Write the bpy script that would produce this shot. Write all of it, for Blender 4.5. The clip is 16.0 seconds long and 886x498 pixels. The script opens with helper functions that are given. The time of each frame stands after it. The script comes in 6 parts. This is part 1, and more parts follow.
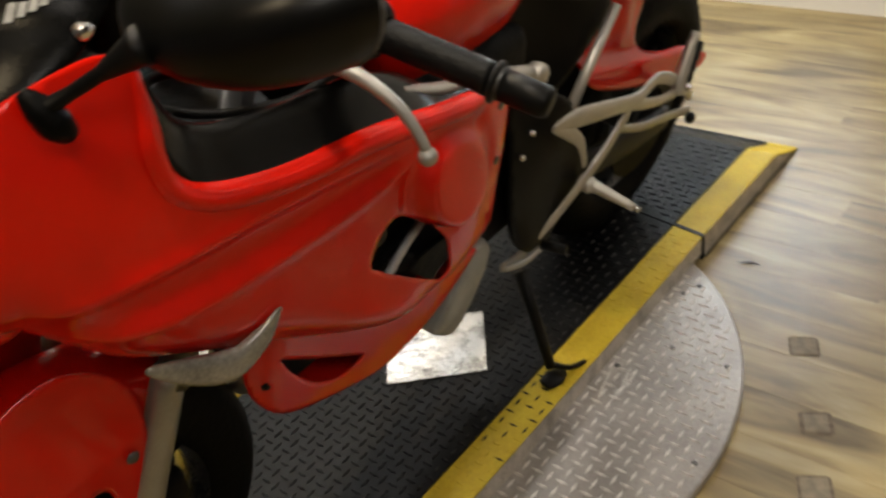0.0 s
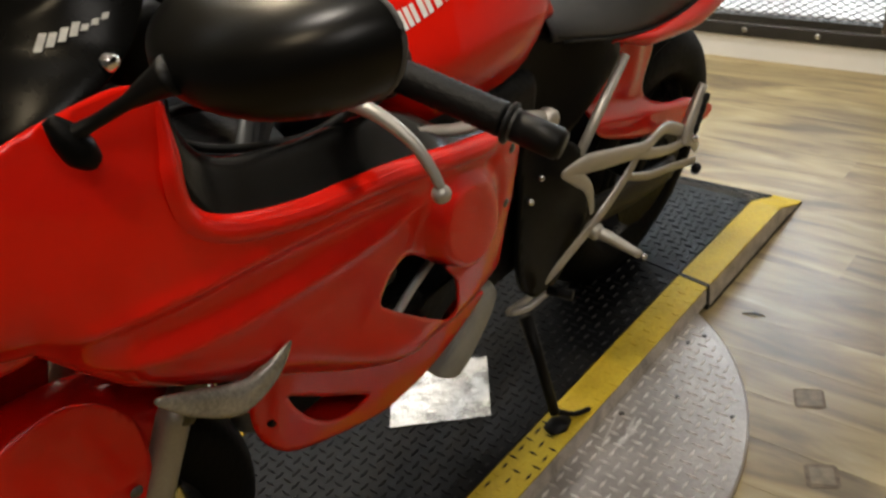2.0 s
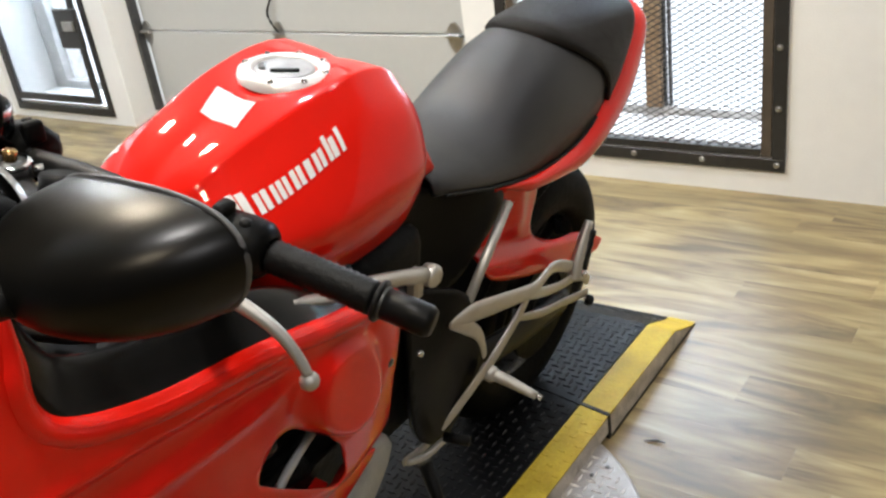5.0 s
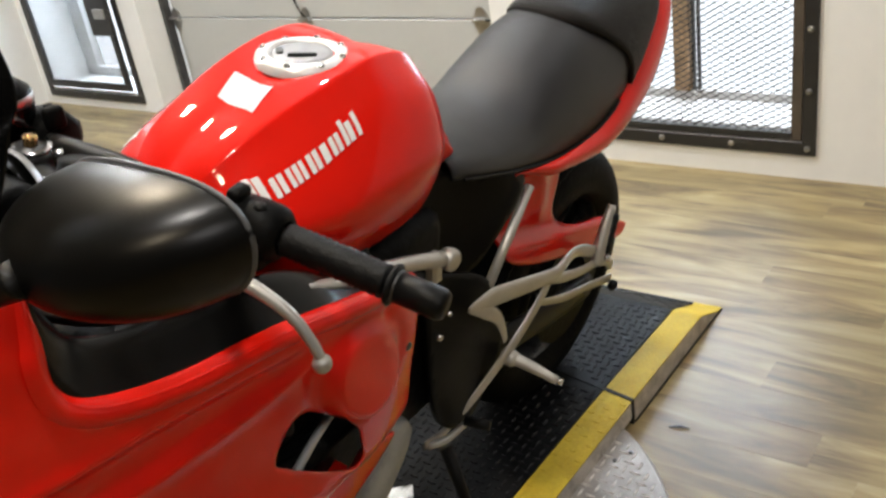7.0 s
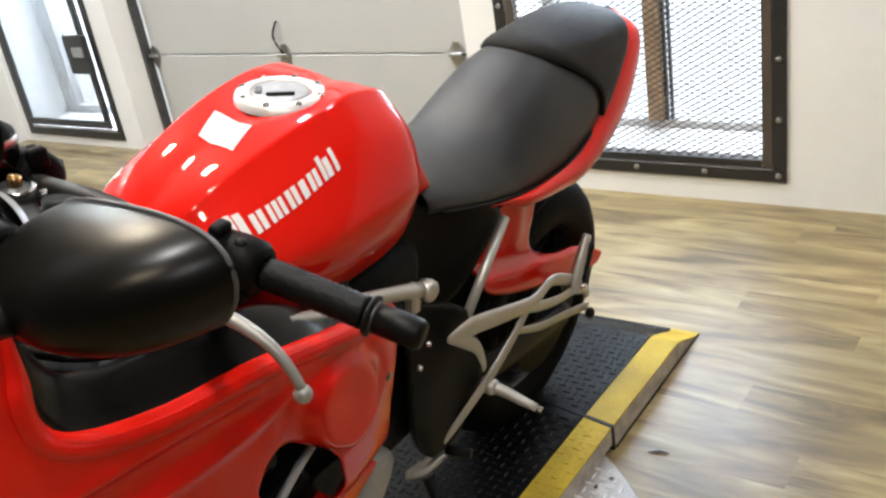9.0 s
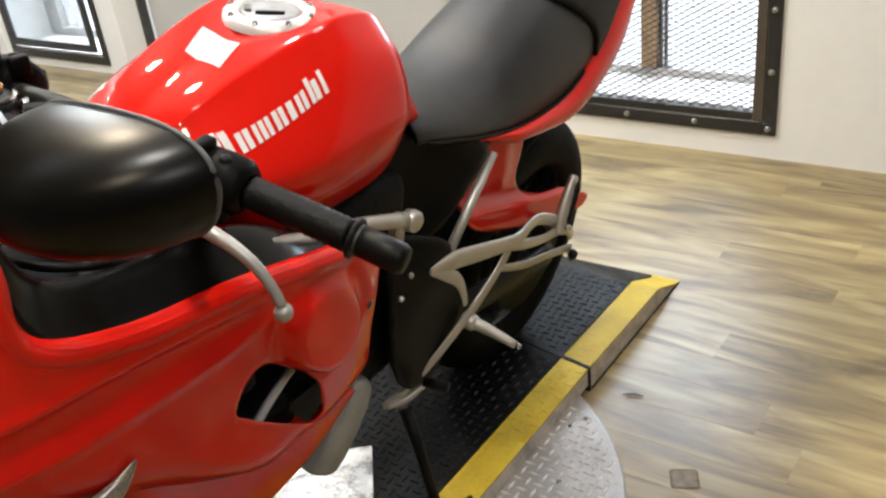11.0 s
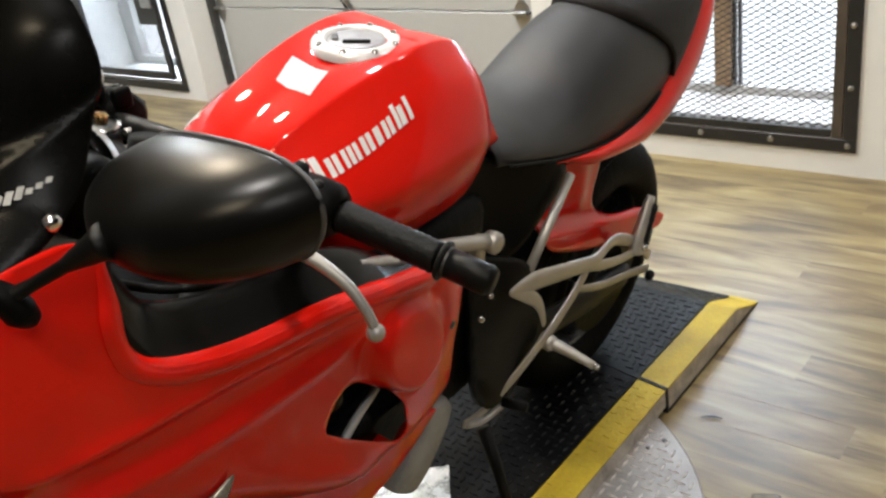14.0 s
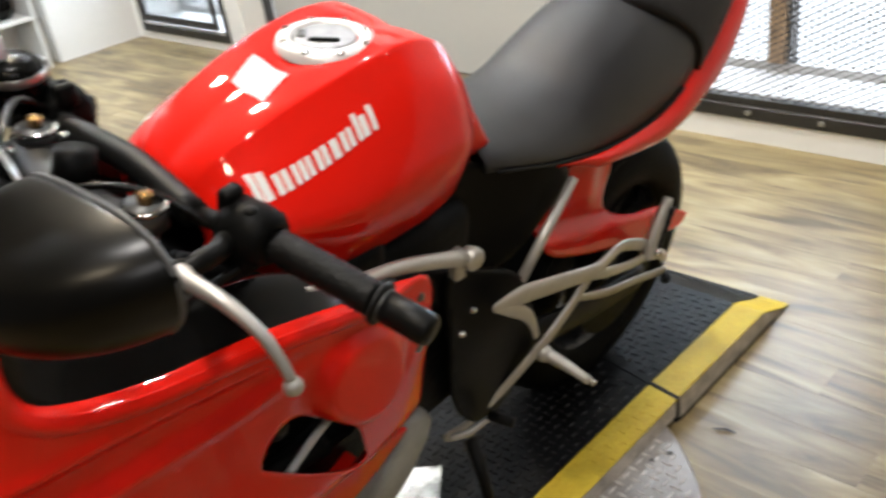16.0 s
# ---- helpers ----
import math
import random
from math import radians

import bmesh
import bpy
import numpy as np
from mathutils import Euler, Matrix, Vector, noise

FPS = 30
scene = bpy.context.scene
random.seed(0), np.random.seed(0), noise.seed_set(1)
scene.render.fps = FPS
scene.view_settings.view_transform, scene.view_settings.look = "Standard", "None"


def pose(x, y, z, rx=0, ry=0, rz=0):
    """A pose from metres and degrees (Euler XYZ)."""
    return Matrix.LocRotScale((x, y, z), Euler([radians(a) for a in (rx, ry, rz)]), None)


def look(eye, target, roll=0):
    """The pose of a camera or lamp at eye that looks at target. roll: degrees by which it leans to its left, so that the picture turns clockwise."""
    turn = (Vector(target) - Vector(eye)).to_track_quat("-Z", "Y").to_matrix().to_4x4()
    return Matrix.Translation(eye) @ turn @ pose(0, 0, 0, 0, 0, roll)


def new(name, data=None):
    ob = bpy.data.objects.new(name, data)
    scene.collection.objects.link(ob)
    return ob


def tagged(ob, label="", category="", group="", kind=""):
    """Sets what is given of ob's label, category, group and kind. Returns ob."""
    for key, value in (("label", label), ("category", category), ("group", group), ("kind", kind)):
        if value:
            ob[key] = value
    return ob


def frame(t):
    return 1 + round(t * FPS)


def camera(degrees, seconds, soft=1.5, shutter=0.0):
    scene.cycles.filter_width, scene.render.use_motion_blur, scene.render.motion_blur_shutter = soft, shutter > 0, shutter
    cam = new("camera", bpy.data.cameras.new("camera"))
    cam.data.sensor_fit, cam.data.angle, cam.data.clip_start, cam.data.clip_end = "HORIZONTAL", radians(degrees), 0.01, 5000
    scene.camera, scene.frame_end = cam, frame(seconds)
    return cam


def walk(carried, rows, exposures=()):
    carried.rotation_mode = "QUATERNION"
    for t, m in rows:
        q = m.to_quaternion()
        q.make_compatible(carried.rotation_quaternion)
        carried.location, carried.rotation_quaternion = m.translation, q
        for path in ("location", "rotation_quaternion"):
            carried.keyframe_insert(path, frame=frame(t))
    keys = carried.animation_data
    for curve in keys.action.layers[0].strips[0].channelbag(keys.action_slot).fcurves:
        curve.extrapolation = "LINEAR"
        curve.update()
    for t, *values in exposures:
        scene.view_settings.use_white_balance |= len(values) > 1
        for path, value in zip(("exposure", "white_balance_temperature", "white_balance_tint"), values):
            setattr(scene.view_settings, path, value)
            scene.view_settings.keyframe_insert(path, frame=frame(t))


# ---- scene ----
cam = camera(52.0, 16.0, soft=2.5, shutter=0.5)
PATH = [
    (0, (-0.212, -0.893, 1.304), (0.956, 0.279, 0.18), -11.0),
    (0.5, (-0.199, -0.9, 1.298), (1.025, 0.184, 0.147), -15.1),
    (1, (-0.21, -0.892, 1.302), (1.057, 0.284, 0.295), -10.9),
    (1.5, (-0.225, -0.887, 1.301), (1.006, 0.333, 0.304), -9.4),
    (2, (-0.229, -0.893, 1.299), (0.992, 0.309, 0.267), -9.5),
    (2.5, (-0.215, -0.9, 1.288), (0.992, 0.252, 0.185), -11.2),
    (3, (-0.21, -0.906, 1.299), (1.046, 0.229, 0.234), -10.4),
    (3.5, (-0.188, -0.9, 1.326), (1.154, 0.22, 0.355), -9.5),
    (4, (-0.174, -0.912, 1.345), (1.234, 0.187, 0.444), -8.8),
    (4.5, (-0.163, -0.916, 1.353), (1.268, 0.176, 0.483), -8.6),
    (4.7, (-0.166, -0.915, 1.354), (1.272, 0.183, 0.501), -8.5),
    (6.8, (-0.154, -0.921, 1.347), (1.217, 0.235, 0.462), -9.6),
    (7, (-0.156, -0.929, 1.349), (1.225, 0.226, 0.478), -9.4),
    (7.5, (-0.169, -0.941, 1.361), (1.27, 0.193, 0.559), -8.8),
    (8, (-0.173, -0.948, 1.361), (1.255, 0.182, 0.533), -9.0),
    (8.5, (-0.17, -0.955, 1.362), (1.27, 0.169, 0.547), -9.5),
    (9, (-0.173, -0.951, 1.361), (1.26, 0.181, 0.545), -9.7),
    (9.2, (-0.167, -0.944, 1.346), (1.256, 0.162, 0.479), -9.7),
    (11.3, (-0.179, -0.951, 1.341), (1.219, 0.136, 0.412), -6.9),
    (11.5, (-0.178, -0.948, 1.34), (1.21, 0.148, 0.406), -7.2),
    (12, (-0.177, -0.945, 1.338), (1.194, 0.161, 0.391), -7.5),
    (12.5, (-0.18, -0.945, 1.341), (1.193, 0.17, 0.407), -7.8),
    (13, (-0.195, -0.945, 1.352), (1.169, 0.214, 0.457), -7.8),
    (13.5, (-0.201, -0.95, 1.353), (1.151, 0.231, 0.471), -8.9),
    (14, (-0.203, -0.943, 1.355), (1.13, 0.266, 0.483), -9.2),
    (14.5, (-0.147, -0.998, 1.36), (1.106, 0.348, 0.574), -9.7),
    (15, (-0.111, -1.063, 1.397), (0.846, 0.515, 0.625), -10.3),
    (15.5, (-0.076, -1.011, 1.391), (0.944, 0.464, 0.506), -9.9),
    (16, (-0.028, -0.952, 1.376), (1.177, 0.329, 0.424), -8.6),
]
walk(cam, [(t, look(eye, target, roll)) for t, eye, target, roll in PATH],
     exposures=((0.0, -0.40, 7100, 10), (0.5, -0.38, 7050, 10), (1.0, -0.50, 6950, 10), (1.5, -0.53, 6850, 10), (2.5, -0.38, 6950, 10), (3.5, -0.25, 6500, 10), (4.5, -0.06, 6200, 10), (6.5, -0.24, 6350, 10), (7.0, -0.27, 6400, 10), (8.0, -0.16, 6250, 10), (9.0, -0.06, 6200, 10), (11.5, -0.12, 6450, 10), (12.5, -0.23, 6500, 10), (14.0, -0.27, 6350, 10), (14.5, -0.20, 6200, 10), (15.0, -0.10, 6050, 10), (16.0, -0.12, 6300, 10)))

# ---------------------------------------------------------------- light
world = bpy.data.worlds.new("world")
scene.world = world
world.use_nodes = True
_n = world.node_tree.nodes
_sky = _n.new("ShaderNodeTexSky")
_sky.sky_type, _sky.sun_disc = "NISHITA", False
_sky.sun_elevation, _sky.sun_rotation = radians(35), radians(60)
_n["Background"].inputs[1].default_value = 0.06
world.node_tree.links.new(_sky.outputs[0], _n["Background"].inputs[0])


def lamp(name, kind, m, energy, color, **kw):
    data = bpy.data.lights.new(name, kind)
    data.energy, data.color = energy, color
    if kind == "AREA":
        data.shape, data.size, data.size_y = "RECTANGLE", kw["size"], kw["size_y"]
    else:
        data.shadow_soft_size = kw.get("soft", 0.1)
    ob = new(name, data)
    ob.matrix_world = m
    return ob


_sun = lamp("sun", "SUN", look((0, 0, 0), (0.35, 1.0, -1.1)), 0.9, (1.0, 0.98, 0.95))
_sun.data.angle = radians(12)


# ---------------------------------------------------------------- materials
def material(name, base, rough=0.5, metal=0.0, vary=0.12, scale=8.0, bump=0.0, bump_scale=60.0, coat=0.0, rough_vary=0.1,
             second=None, spec=0.5, coat_rough=0.10):
    """A Principled surface with two scales of colour and gloss variation and a fine relief."""
    mat = bpy.data.materials.new(name)
    mat.use_nodes = True
    nt = mat.node_tree
    bs = nt.nodes["Principled BSDF"]
    tc = nt.nodes.new("ShaderNodeTexCoord")
    big = nt.nodes.new("ShaderNodeTexNoise")
    big.inputs["Scale"].default_value, big.inputs["Detail"].default_value = scale, 4
    small = nt.nodes.new("ShaderNodeTexNoise")
    small.inputs["Scale"].default_value, small.inputs["Detail"].default_value = scale * 14, 3
    mixn = nt.nodes.new("ShaderNodeMath")
    mixn.operation = "MULTIPLY_ADD"
    mixn.inputs[1].default_value = 0.35
    for n in (big, small):
        nt.links.new(tc.outputs["Object"], n.inputs["Vector"])
    nt.links.new(small.outputs["Fac"], mixn.inputs[0])
    half = nt.nodes.new("ShaderNodeMath")
    half.operation = "MULTIPLY"
    half.inputs[1].default_value = 0.65
    nt.links.new(big.outputs["Fac"], half.inputs[0])
    nt.links.new(half.outputs[0], mixn.inputs[2])
    ramp = nt.nodes.new("ShaderNodeValToRGB")
    a = [c * (1 - vary) for c in base]
    b = list(second) if second else [min(1, c * (1 + vary)) for c in base]
    ramp.color_ramp.elements[0].position, ramp.color_ramp.elements[1].position = 0.32, 0.68
    ramp.color_ramp.elements[0].color, ramp.color_ramp.elements[1].color = (*a, 1), (*b, 1)
    nt.links.new(mixn.outputs[0], ramp.inputs[0])
    nt.links.new(ramp.outputs[0], bs.inputs["Base Color"])
    rr = nt.nodes.new("ShaderNodeMapRange")
    rr.inputs["To Min"].default_value, rr.inputs["To Max"].default_value = max(0.02, rough - rough_vary), min(1, rough + rough_vary)
    nt.links.new(mixn.outputs[0], rr.inputs["Value"])
    nt.links.new(rr.outputs[0], bs.inputs["Roughness"])
    bs.inputs["Metallic"].default_value = metal
    bs.inputs["Coat Weight"].default_value = coat
    bs.inputs["Coat Roughness"].default_value = coat_rough
    bs.inputs["Specular IOR Level"].default_value = spec
    if bump:
        bn = nt.nodes.new("ShaderNodeTexNoise")
        bn.inputs["Scale"].default_value, bn.inputs["Detail"].default_value = bump_scale, 5
        nt.links.new(tc.outputs["Object"], bn.inputs["Vector"])
        bm_ = nt.nodes.new("ShaderNodeBump")
        bm_.inputs["Strength"].default_value, bm_.inputs["Distance"].default_value = bump, 0.01
        nt.links.new(bn.outputs["Fac"], bm_.inputs["Height"])
        nt.links.new(bm_.outputs[0], bs.inputs["Normal"])
    return mat


def glow(name, color, strength):
    mat = bpy.data.materials.new(name)
    mat.use_nodes = True
    nt = mat.node_tree
    nt.nodes.remove(nt.nodes["Principled BSDF"])
    em = nt.nodes.new("ShaderNodeEmission")
    em.inputs[0].default_value, em.inputs[1].default_value = (*color, 1), strength
    nt.links.new(em.outputs[0], nt.nodes["Material Output"].inputs[0])
    return mat


def plank_material():
    """Rustic wood: long streaks along x, tone by piece."""
    mat = bpy.data.materials.new("plank_wood")
    mat.use_nodes = True
    nt = mat.node_tree
    L = nt.links.new
    bs = nt.nodes["Principled BSDF"]
    geo = nt.nodes.new("ShaderNodeNewGeometry")
    info = nt.nodes.new("ShaderNodeObjectInfo")
    add = nt.nodes.new("ShaderNodeMath")
    add.operation = "ADD"
    L(geo.outputs["Random Per Island"], add.inputs[0])
    L(info.outputs["Random"], add.inputs[1])
    mp = nt.nodes.new("ShaderNodeMapping")
    mp.inputs["Scale"].default_value = (6.0, 0.95, 6.0)
    geo_pos = nt.nodes.new("ShaderNodeVectorMath")
    geo_pos.operation = "MULTIPLY_ADD"
    geo_pos.inputs[1].default_value = (1, 1, 1)
    comb = nt.nodes.new("ShaderNodeCombineXYZ")
    sc = nt.nodes.new("ShaderNodeMath")
    sc.operation = "MULTIPLY"
    sc.inputs[1].default_value = 37.0
    L(add.outputs[0], sc.inputs[0])
    L(sc.outputs[0], comb.inputs[0])
    L(sc.outputs[0], comb.inputs[1])
    L(geo.outputs["Position"], geo_pos.inputs[0])
    L(comb.outputs[0], geo_pos.inputs[2])
    L(geo_pos.outputs[0], mp.inputs[0])
    grain = nt.nodes.new("ShaderNodeTexNoise")
    grain.inputs["Scale"].default_value, grain.inputs["Detail"].default_value, grain.inputs["Roughness"].default_value = 1.6, 6, 0.54
    grain.inputs["Distortion"].default_value = 1.5
    L(mp.outputs[0], grain.inputs["Vector"])
    fine = nt.nodes.new("ShaderNodeTexNoise")
    fine.inputs["Scale"].default_value, fine.inputs["Detail"].default_value = 9.0, 4
    L(mp.outputs[0], fine.inputs["Vector"])
    cloud = nt.nodes.new("ShaderNodeTexNoise")
    cloud.inputs["Scale"].default_value, cloud.inputs["Detail"].default_value, cloud.inputs["Distortion"].default_value = 1.5, 4, 1.8
    mp2 = nt.nodes.new("ShaderNodeMapping")
    mp2.inputs["Scale"].default_value = (3.0, 0.6, 3.0)
    L(geo.outputs["Position"], mp2.inputs[0])
    L(mp2.outputs[0], cloud.inputs["Vector"])
    ramp = nt.nodes.new("ShaderNodeValToRGB")
    e = ramp.color_ramp.elements
    e[0].position, e[0].color = 0.30, (0.112, 0.079, 0.036, 1)
    e[1].position, e[1].color = 0.72, (0.42, 0.34, 0.185, 1)
    m1 = e.new(0.43)
    m1.color = (0.212, 0.152, 0.068, 1)
    m2 = e.new(0.56)
    m2.color = (0.315, 0.240, 0.108, 1)
    tone = nt.nodes.new("ShaderNodeMath")
    tone.operation = "MULTIPLY_ADD"
    tone.inputs[1].default_value = 0.045
    fr = nt.nodes.new("ShaderNodeMath")
    fr.operation = "FRACT"
    L(add.outputs[0], fr.inputs[0])
    L(fr.outputs[0], tone.inputs[0])
    off = nt.nodes.new("ShaderNodeMath")
    off.operation = "ADD"
    off.inputs[1].default_value = -0.03
    L(grain.outputs["Fac"], off.inputs[0])
    L(off.outputs[0], tone.inputs[2])
    t2 = nt.nodes.new("ShaderNodeMath")
    t2.operation = "MULTIPLY_ADD"
    t2.inputs[1].default_value = 0.11
    L(fine.outputs["Fac"], t2.inputs[0])
    L(tone.outputs[0], t2.inputs[2])
    t3 = nt.nodes.new("ShaderNodeMath")
    t3.operation = "ADD"
    t3.inputs[1].default_value = -0.055
    L(t2.outputs[0], t3.inputs[0])
    L(t3.outputs[0], ramp.inputs[0])
    dirt = nt.nodes.new("ShaderNodeMapRange")
    dirt.inputs["From Min"].default_value, dirt.inputs["From Max"].default_value = 0.3, 0.7
    dirt.inputs["To Min"].default_value, dirt.inputs["To Max"].default_value = 0.72, 1.18
    L(cloud.outputs["Fac"], dirt.inputs["Value"])
    mul = nt.nodes.new("ShaderNodeMix")
    mul.data_type, mul.blend_type = "RGBA", "MULTIPLY"
    mul.inputs["Factor"].default_value = 1.0
    L(ramp.outputs[0], mul.inputs["A"])
    L(dirt.outputs[0], mul.inputs["B"])
    L(mul.outputs["Result"], bs.inputs["Base Color"])
    rr = nt.nodes.new("ShaderNodeMapRange")
    rr.inputs["To Min"].default_value, rr.inputs["To Max"].default_value = 0.30, 0.48
    L(fine.outputs["Fac"], rr.inputs["Value"])
    L(rr.outputs[0], bs.inputs["Roughness"])
    bs.inputs["Coat Weight"].default_value, bs.inputs["Coat Roughness"].default_value = 0.22, 0.32
    bump = nt.nodes.new("ShaderNodeBump")
    bump.inputs["Strength"].default_value, bump.inputs["Distance"].default_value = 0.12, 0.0015
    L(grain.outputs["Fac"], bump.inputs["Height"])
    L(bump.outputs[0], bs.inputs["Normal"])
    return mat


WALL_PAINT = material("wall_paint", (0.84, 0.83, 0.80), 0.55, vary=0.03, scale=1.5, bump=0.12, bump_scale=140)
DARK_WALL = material("unseen_wall_dark", (0.10, 0.098, 0.094), 0.7, vary=0.05, scale=2.0)
DOOR_PAINT = material("door_paint", (0.50, 0.50, 0.475), 0.42, vary=0.03, scale=2.0, bump=0.05, bump_scale=200)
CEILING_PAINT = material("ceiling_paint", (0.42, 0.41, 0.39), 0.8, vary=0.04, scale=2.0)
PLANK = plank_material()
GAP_DARK = material("plank_joint", (0.20, 0.155, 0.092), 0.8, vary=0.2)
STEEL_BLACK = material("black_steel", (0.022, 0.021, 0.02), 0.42, metal=0.0, vary=0.3, scale=20, bump=0.15, bump_scale=90)
STEEL_RUSTY = material("brown_steel", (0.075, 0.058, 0.042), 0.5, vary=0.3, scale=14, bump=0.1)
WOOD_POST = material("brown_wood", (0.28, 0.18, 0.1), 0.6, vary=0.3, scale=14, bump=0.2)
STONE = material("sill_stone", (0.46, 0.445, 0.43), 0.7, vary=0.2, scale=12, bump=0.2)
SNOW = material("snow_ground", (0.82, 0.83, 0.86), 0.9, vary=0.04, scale=1.0)
RUBBER_PLATE = material("black_plate", (0.0040, 0.0042, 0.0047), 0.48, vary=0.35, scale=6, bump=0.1, bump_scale=120, second=(0.007, 0.0072, 0.008), spec=0.12)
PLATE_LUG = material("black_plate_lug", (0.006, 0.0062, 0.007), 0.30, vary=0.3, scale=30, spec=0.45)
YELLOW = material("yellow_paint", (0.46, 0.32, 0.012), 0.6, vary=0.2, scale=9, bump=0.12, bump_scale=110, second=(0.58, 0.42, 0.03), spec=0.3)
ALU_PLATE = material("aluminium_plate", (0.37, 0.345, 0.325), 0.40, metal=0.5, vary=0.24, scale=9, bump=0.16, bump_scale=90, rough_vary=0.16)
ALU_LUG = material("aluminium_lug", (0.74, 0.72, 0.69), 0.34, metal=0.25, vary=0.15, scale=20)
ALU_SIDE = material("aluminium_side", (0.50, 0.455, 0.40), 0.5, metal=0.3, vary=0.45, scale=26, bump=0.4, bump_scale=120)
BRIGHT_SHEET = material("bright_sheet", (0.62, 0.62, 0.62), 0.28, metal=0.55, vary=0.35, scale=22, bump=0.9, bump_scale=34)
STEEL = material("zinc_steel", (0.45, 0.44, 0.42), 0.32, metal=0.9, vary=0.15, scale=30)
DARK_HW = material("dark_hardware", (0.10, 0.10, 0.10), 0.4, metal=0.7, vary=0.2, scale=30)
SHELF_WHITE = material("shelf_white", (0.72, 0.72, 0.70), 0.5, vary=0.03)


# ---------------------------------------------------------------- mesh helpers
def finish(name, bm, mat, smooth=False):
    me = bpy.data.meshes.new(name)
    bm.normal_update()
    bm.to_mesh(me)
    bm.free()
    if smooth:
        for p in me.polygons:
            p.use_smooth = True
    for m in (mat if isinstance(mat, (list, tuple)) else [mat]):
        me.materials.append(m)
    return me


def part(name, bm, mat, parent=None, label="", smooth=False, at=None):
    """Links a bmesh as one mesh object under a thing or a part."""
    ob = new(name, finish(name, bm, mat, smooth))
    if parent is not None:
        ob.parent = parent
    if at is not None:
        ob.matrix_local = at
    return tagged(ob, label)


def box(x0, x1, y0, y1, z0, z1, bevel=0.0, bm=None, seg=1):
    own = bm is None
    b = bmesh.new()
    bmesh.ops.create_cube(b, size=1)
    for v in b.verts:
        v.co = Vector(((x0 + x1) / 2 + v.co.x * (x1 - x0), (y0 + y1) / 2 + v.co.y * (y1 - y0), (z0 + z1) / 2 + v.co.z * (z1 - z0)))
    if bevel:
        bmesh.ops.bevel(b, geom=b.edges[:], offset=bevel, segments=seg, affect="EDGES", profile=0.5)
    if own:
        return b
    merge(bm, b)
    return bm


def merge(bm, other):
    me = bpy.data.meshes.new("tmp")
    other.to_mesh(me)
    other.free()
    bm.from_mesh(me)
    bpy.data.meshes.remove(me)
    return bm


def catmull(pts, n):
    """Points along a smooth line through pts, n per stretch."""
    P = [Vector(p) for p in pts]
    out = []
    for i in range(len(P) - 1):
        a, b, c, d = P[max(i - 1, 0)], P[i], P[i + 1], P[min(i + 2, len(P) - 1)]
        for k in range(n):
            t = k / n
            out.append(0.5 * (2 * b + (c - a) * t + (2 * a - 5 * b + 4 * c - d) * t * t + (3 * b - a - 3 * c + d) * t ** 3))
    out.append(P[-1])
    return out


def skin(bm, rings, closed=True, caps=True):
    """Quads between rings of equal length."""
    vs = [[bm.verts.new(p) for p in r] for r in rings]
    n = len(vs[0])
    for a, b in zip(vs, vs[1:]):
        for i in range(n if closed else n - 1):
            j = (i + 1) % n
            try:
                bm.faces.new((a[i], a[j], b[j], b[i]))
            except ValueError:
                pass
    if caps and closed:
        for r, rev in ((vs[0], True), (vs[-1], False)):
            try:
                bm.faces.new(list(reversed(r)) if rev else r)
            except ValueError:
                pass
    return vs


def tube(pts, radius, sides=10, bm=None, smooth=0, flat=1.0, side=None):
    """A rod along pts; radius a number or one per point; flat squeezes it across `side`."""
    b = bm if bm is not None else bmesh.new()
    if smooth:
        if isinstance(radius, (list, tuple)):
            rad = []
            for i in range(len(pts) - 1):
                rad += [radius[i] + (radius[i + 1] - radius[i]) * k / smooth for k in range(smooth)]
            radius = rad + [radius[-1]]
        pts = catmull(pts, smooth)
    P = [Vector(p) for p in pts]
    rings = []
    up = Vector(side) if side else None
    for i, p in enumerate(P):
        d = (P[min(i + 1, len(P) - 1)] - P[max(i - 1, 0)]).normalized()
        ref = up if up is not None else (Vector((0, 0, 1)) if abs(d.z) < 0.9 else Vector((0, 1, 0)))
        u = (ref - d * ref.dot(d)).normalized()
        w = d.cross(u)
        r = radius[i] if isinstance(radius, (list, tuple)) else radius
        rings.append([p + (u * math.cos(a) * flat + w * math.sin(a)) * r for a in (2 * math.pi * k / sides for k in range(sides))])
    skin(b, rings)
    return b


def lathe(profile, axis="y", centre=(0, 0, 0), steps=48, bm=None, a0=0.0, a1=2 * math.pi):
    """Turns (radius, along) pairs round an axis."""
    b = bm if bm is not None else bmesh.new()
    full = abs(a1 - a0 - 2 * math.pi) < 1e-6
    rings = []
    for k in range(steps if full else steps + 1):
        a = a0 + (a1 - a0) * k / steps
        ring = []
        for r, h in profile:
            if axis == "y":
                p = (r * math.cos(a), h, r * math.sin(a))
            elif axis == "z":
                p = (r * math.cos(a), r * math.sin(a), h)
            else:
                p = (h, r * math.cos(a), r * math.sin(a))
            ring.append(Vector(centre) + Vector(p))
        rings.append(ring)
    vs = [[b.verts.new(p) for p in r] for r in rings]
    cnt = len(vs)
    for i in range(cnt if full else cnt - 1):
        p, q = vs[i], vs[(i + 1) % cnt]
        for j in range(len(profile) - 1):
            b.faces.new((p[j], p[j + 1], q[j + 1], q[j]))
    bmesh.ops.remove_doubles(b, verts=b.verts[:], dist=1e-6)
    bmesh.ops.recalc_face_normals(b, faces=b.faces[:])
    return b


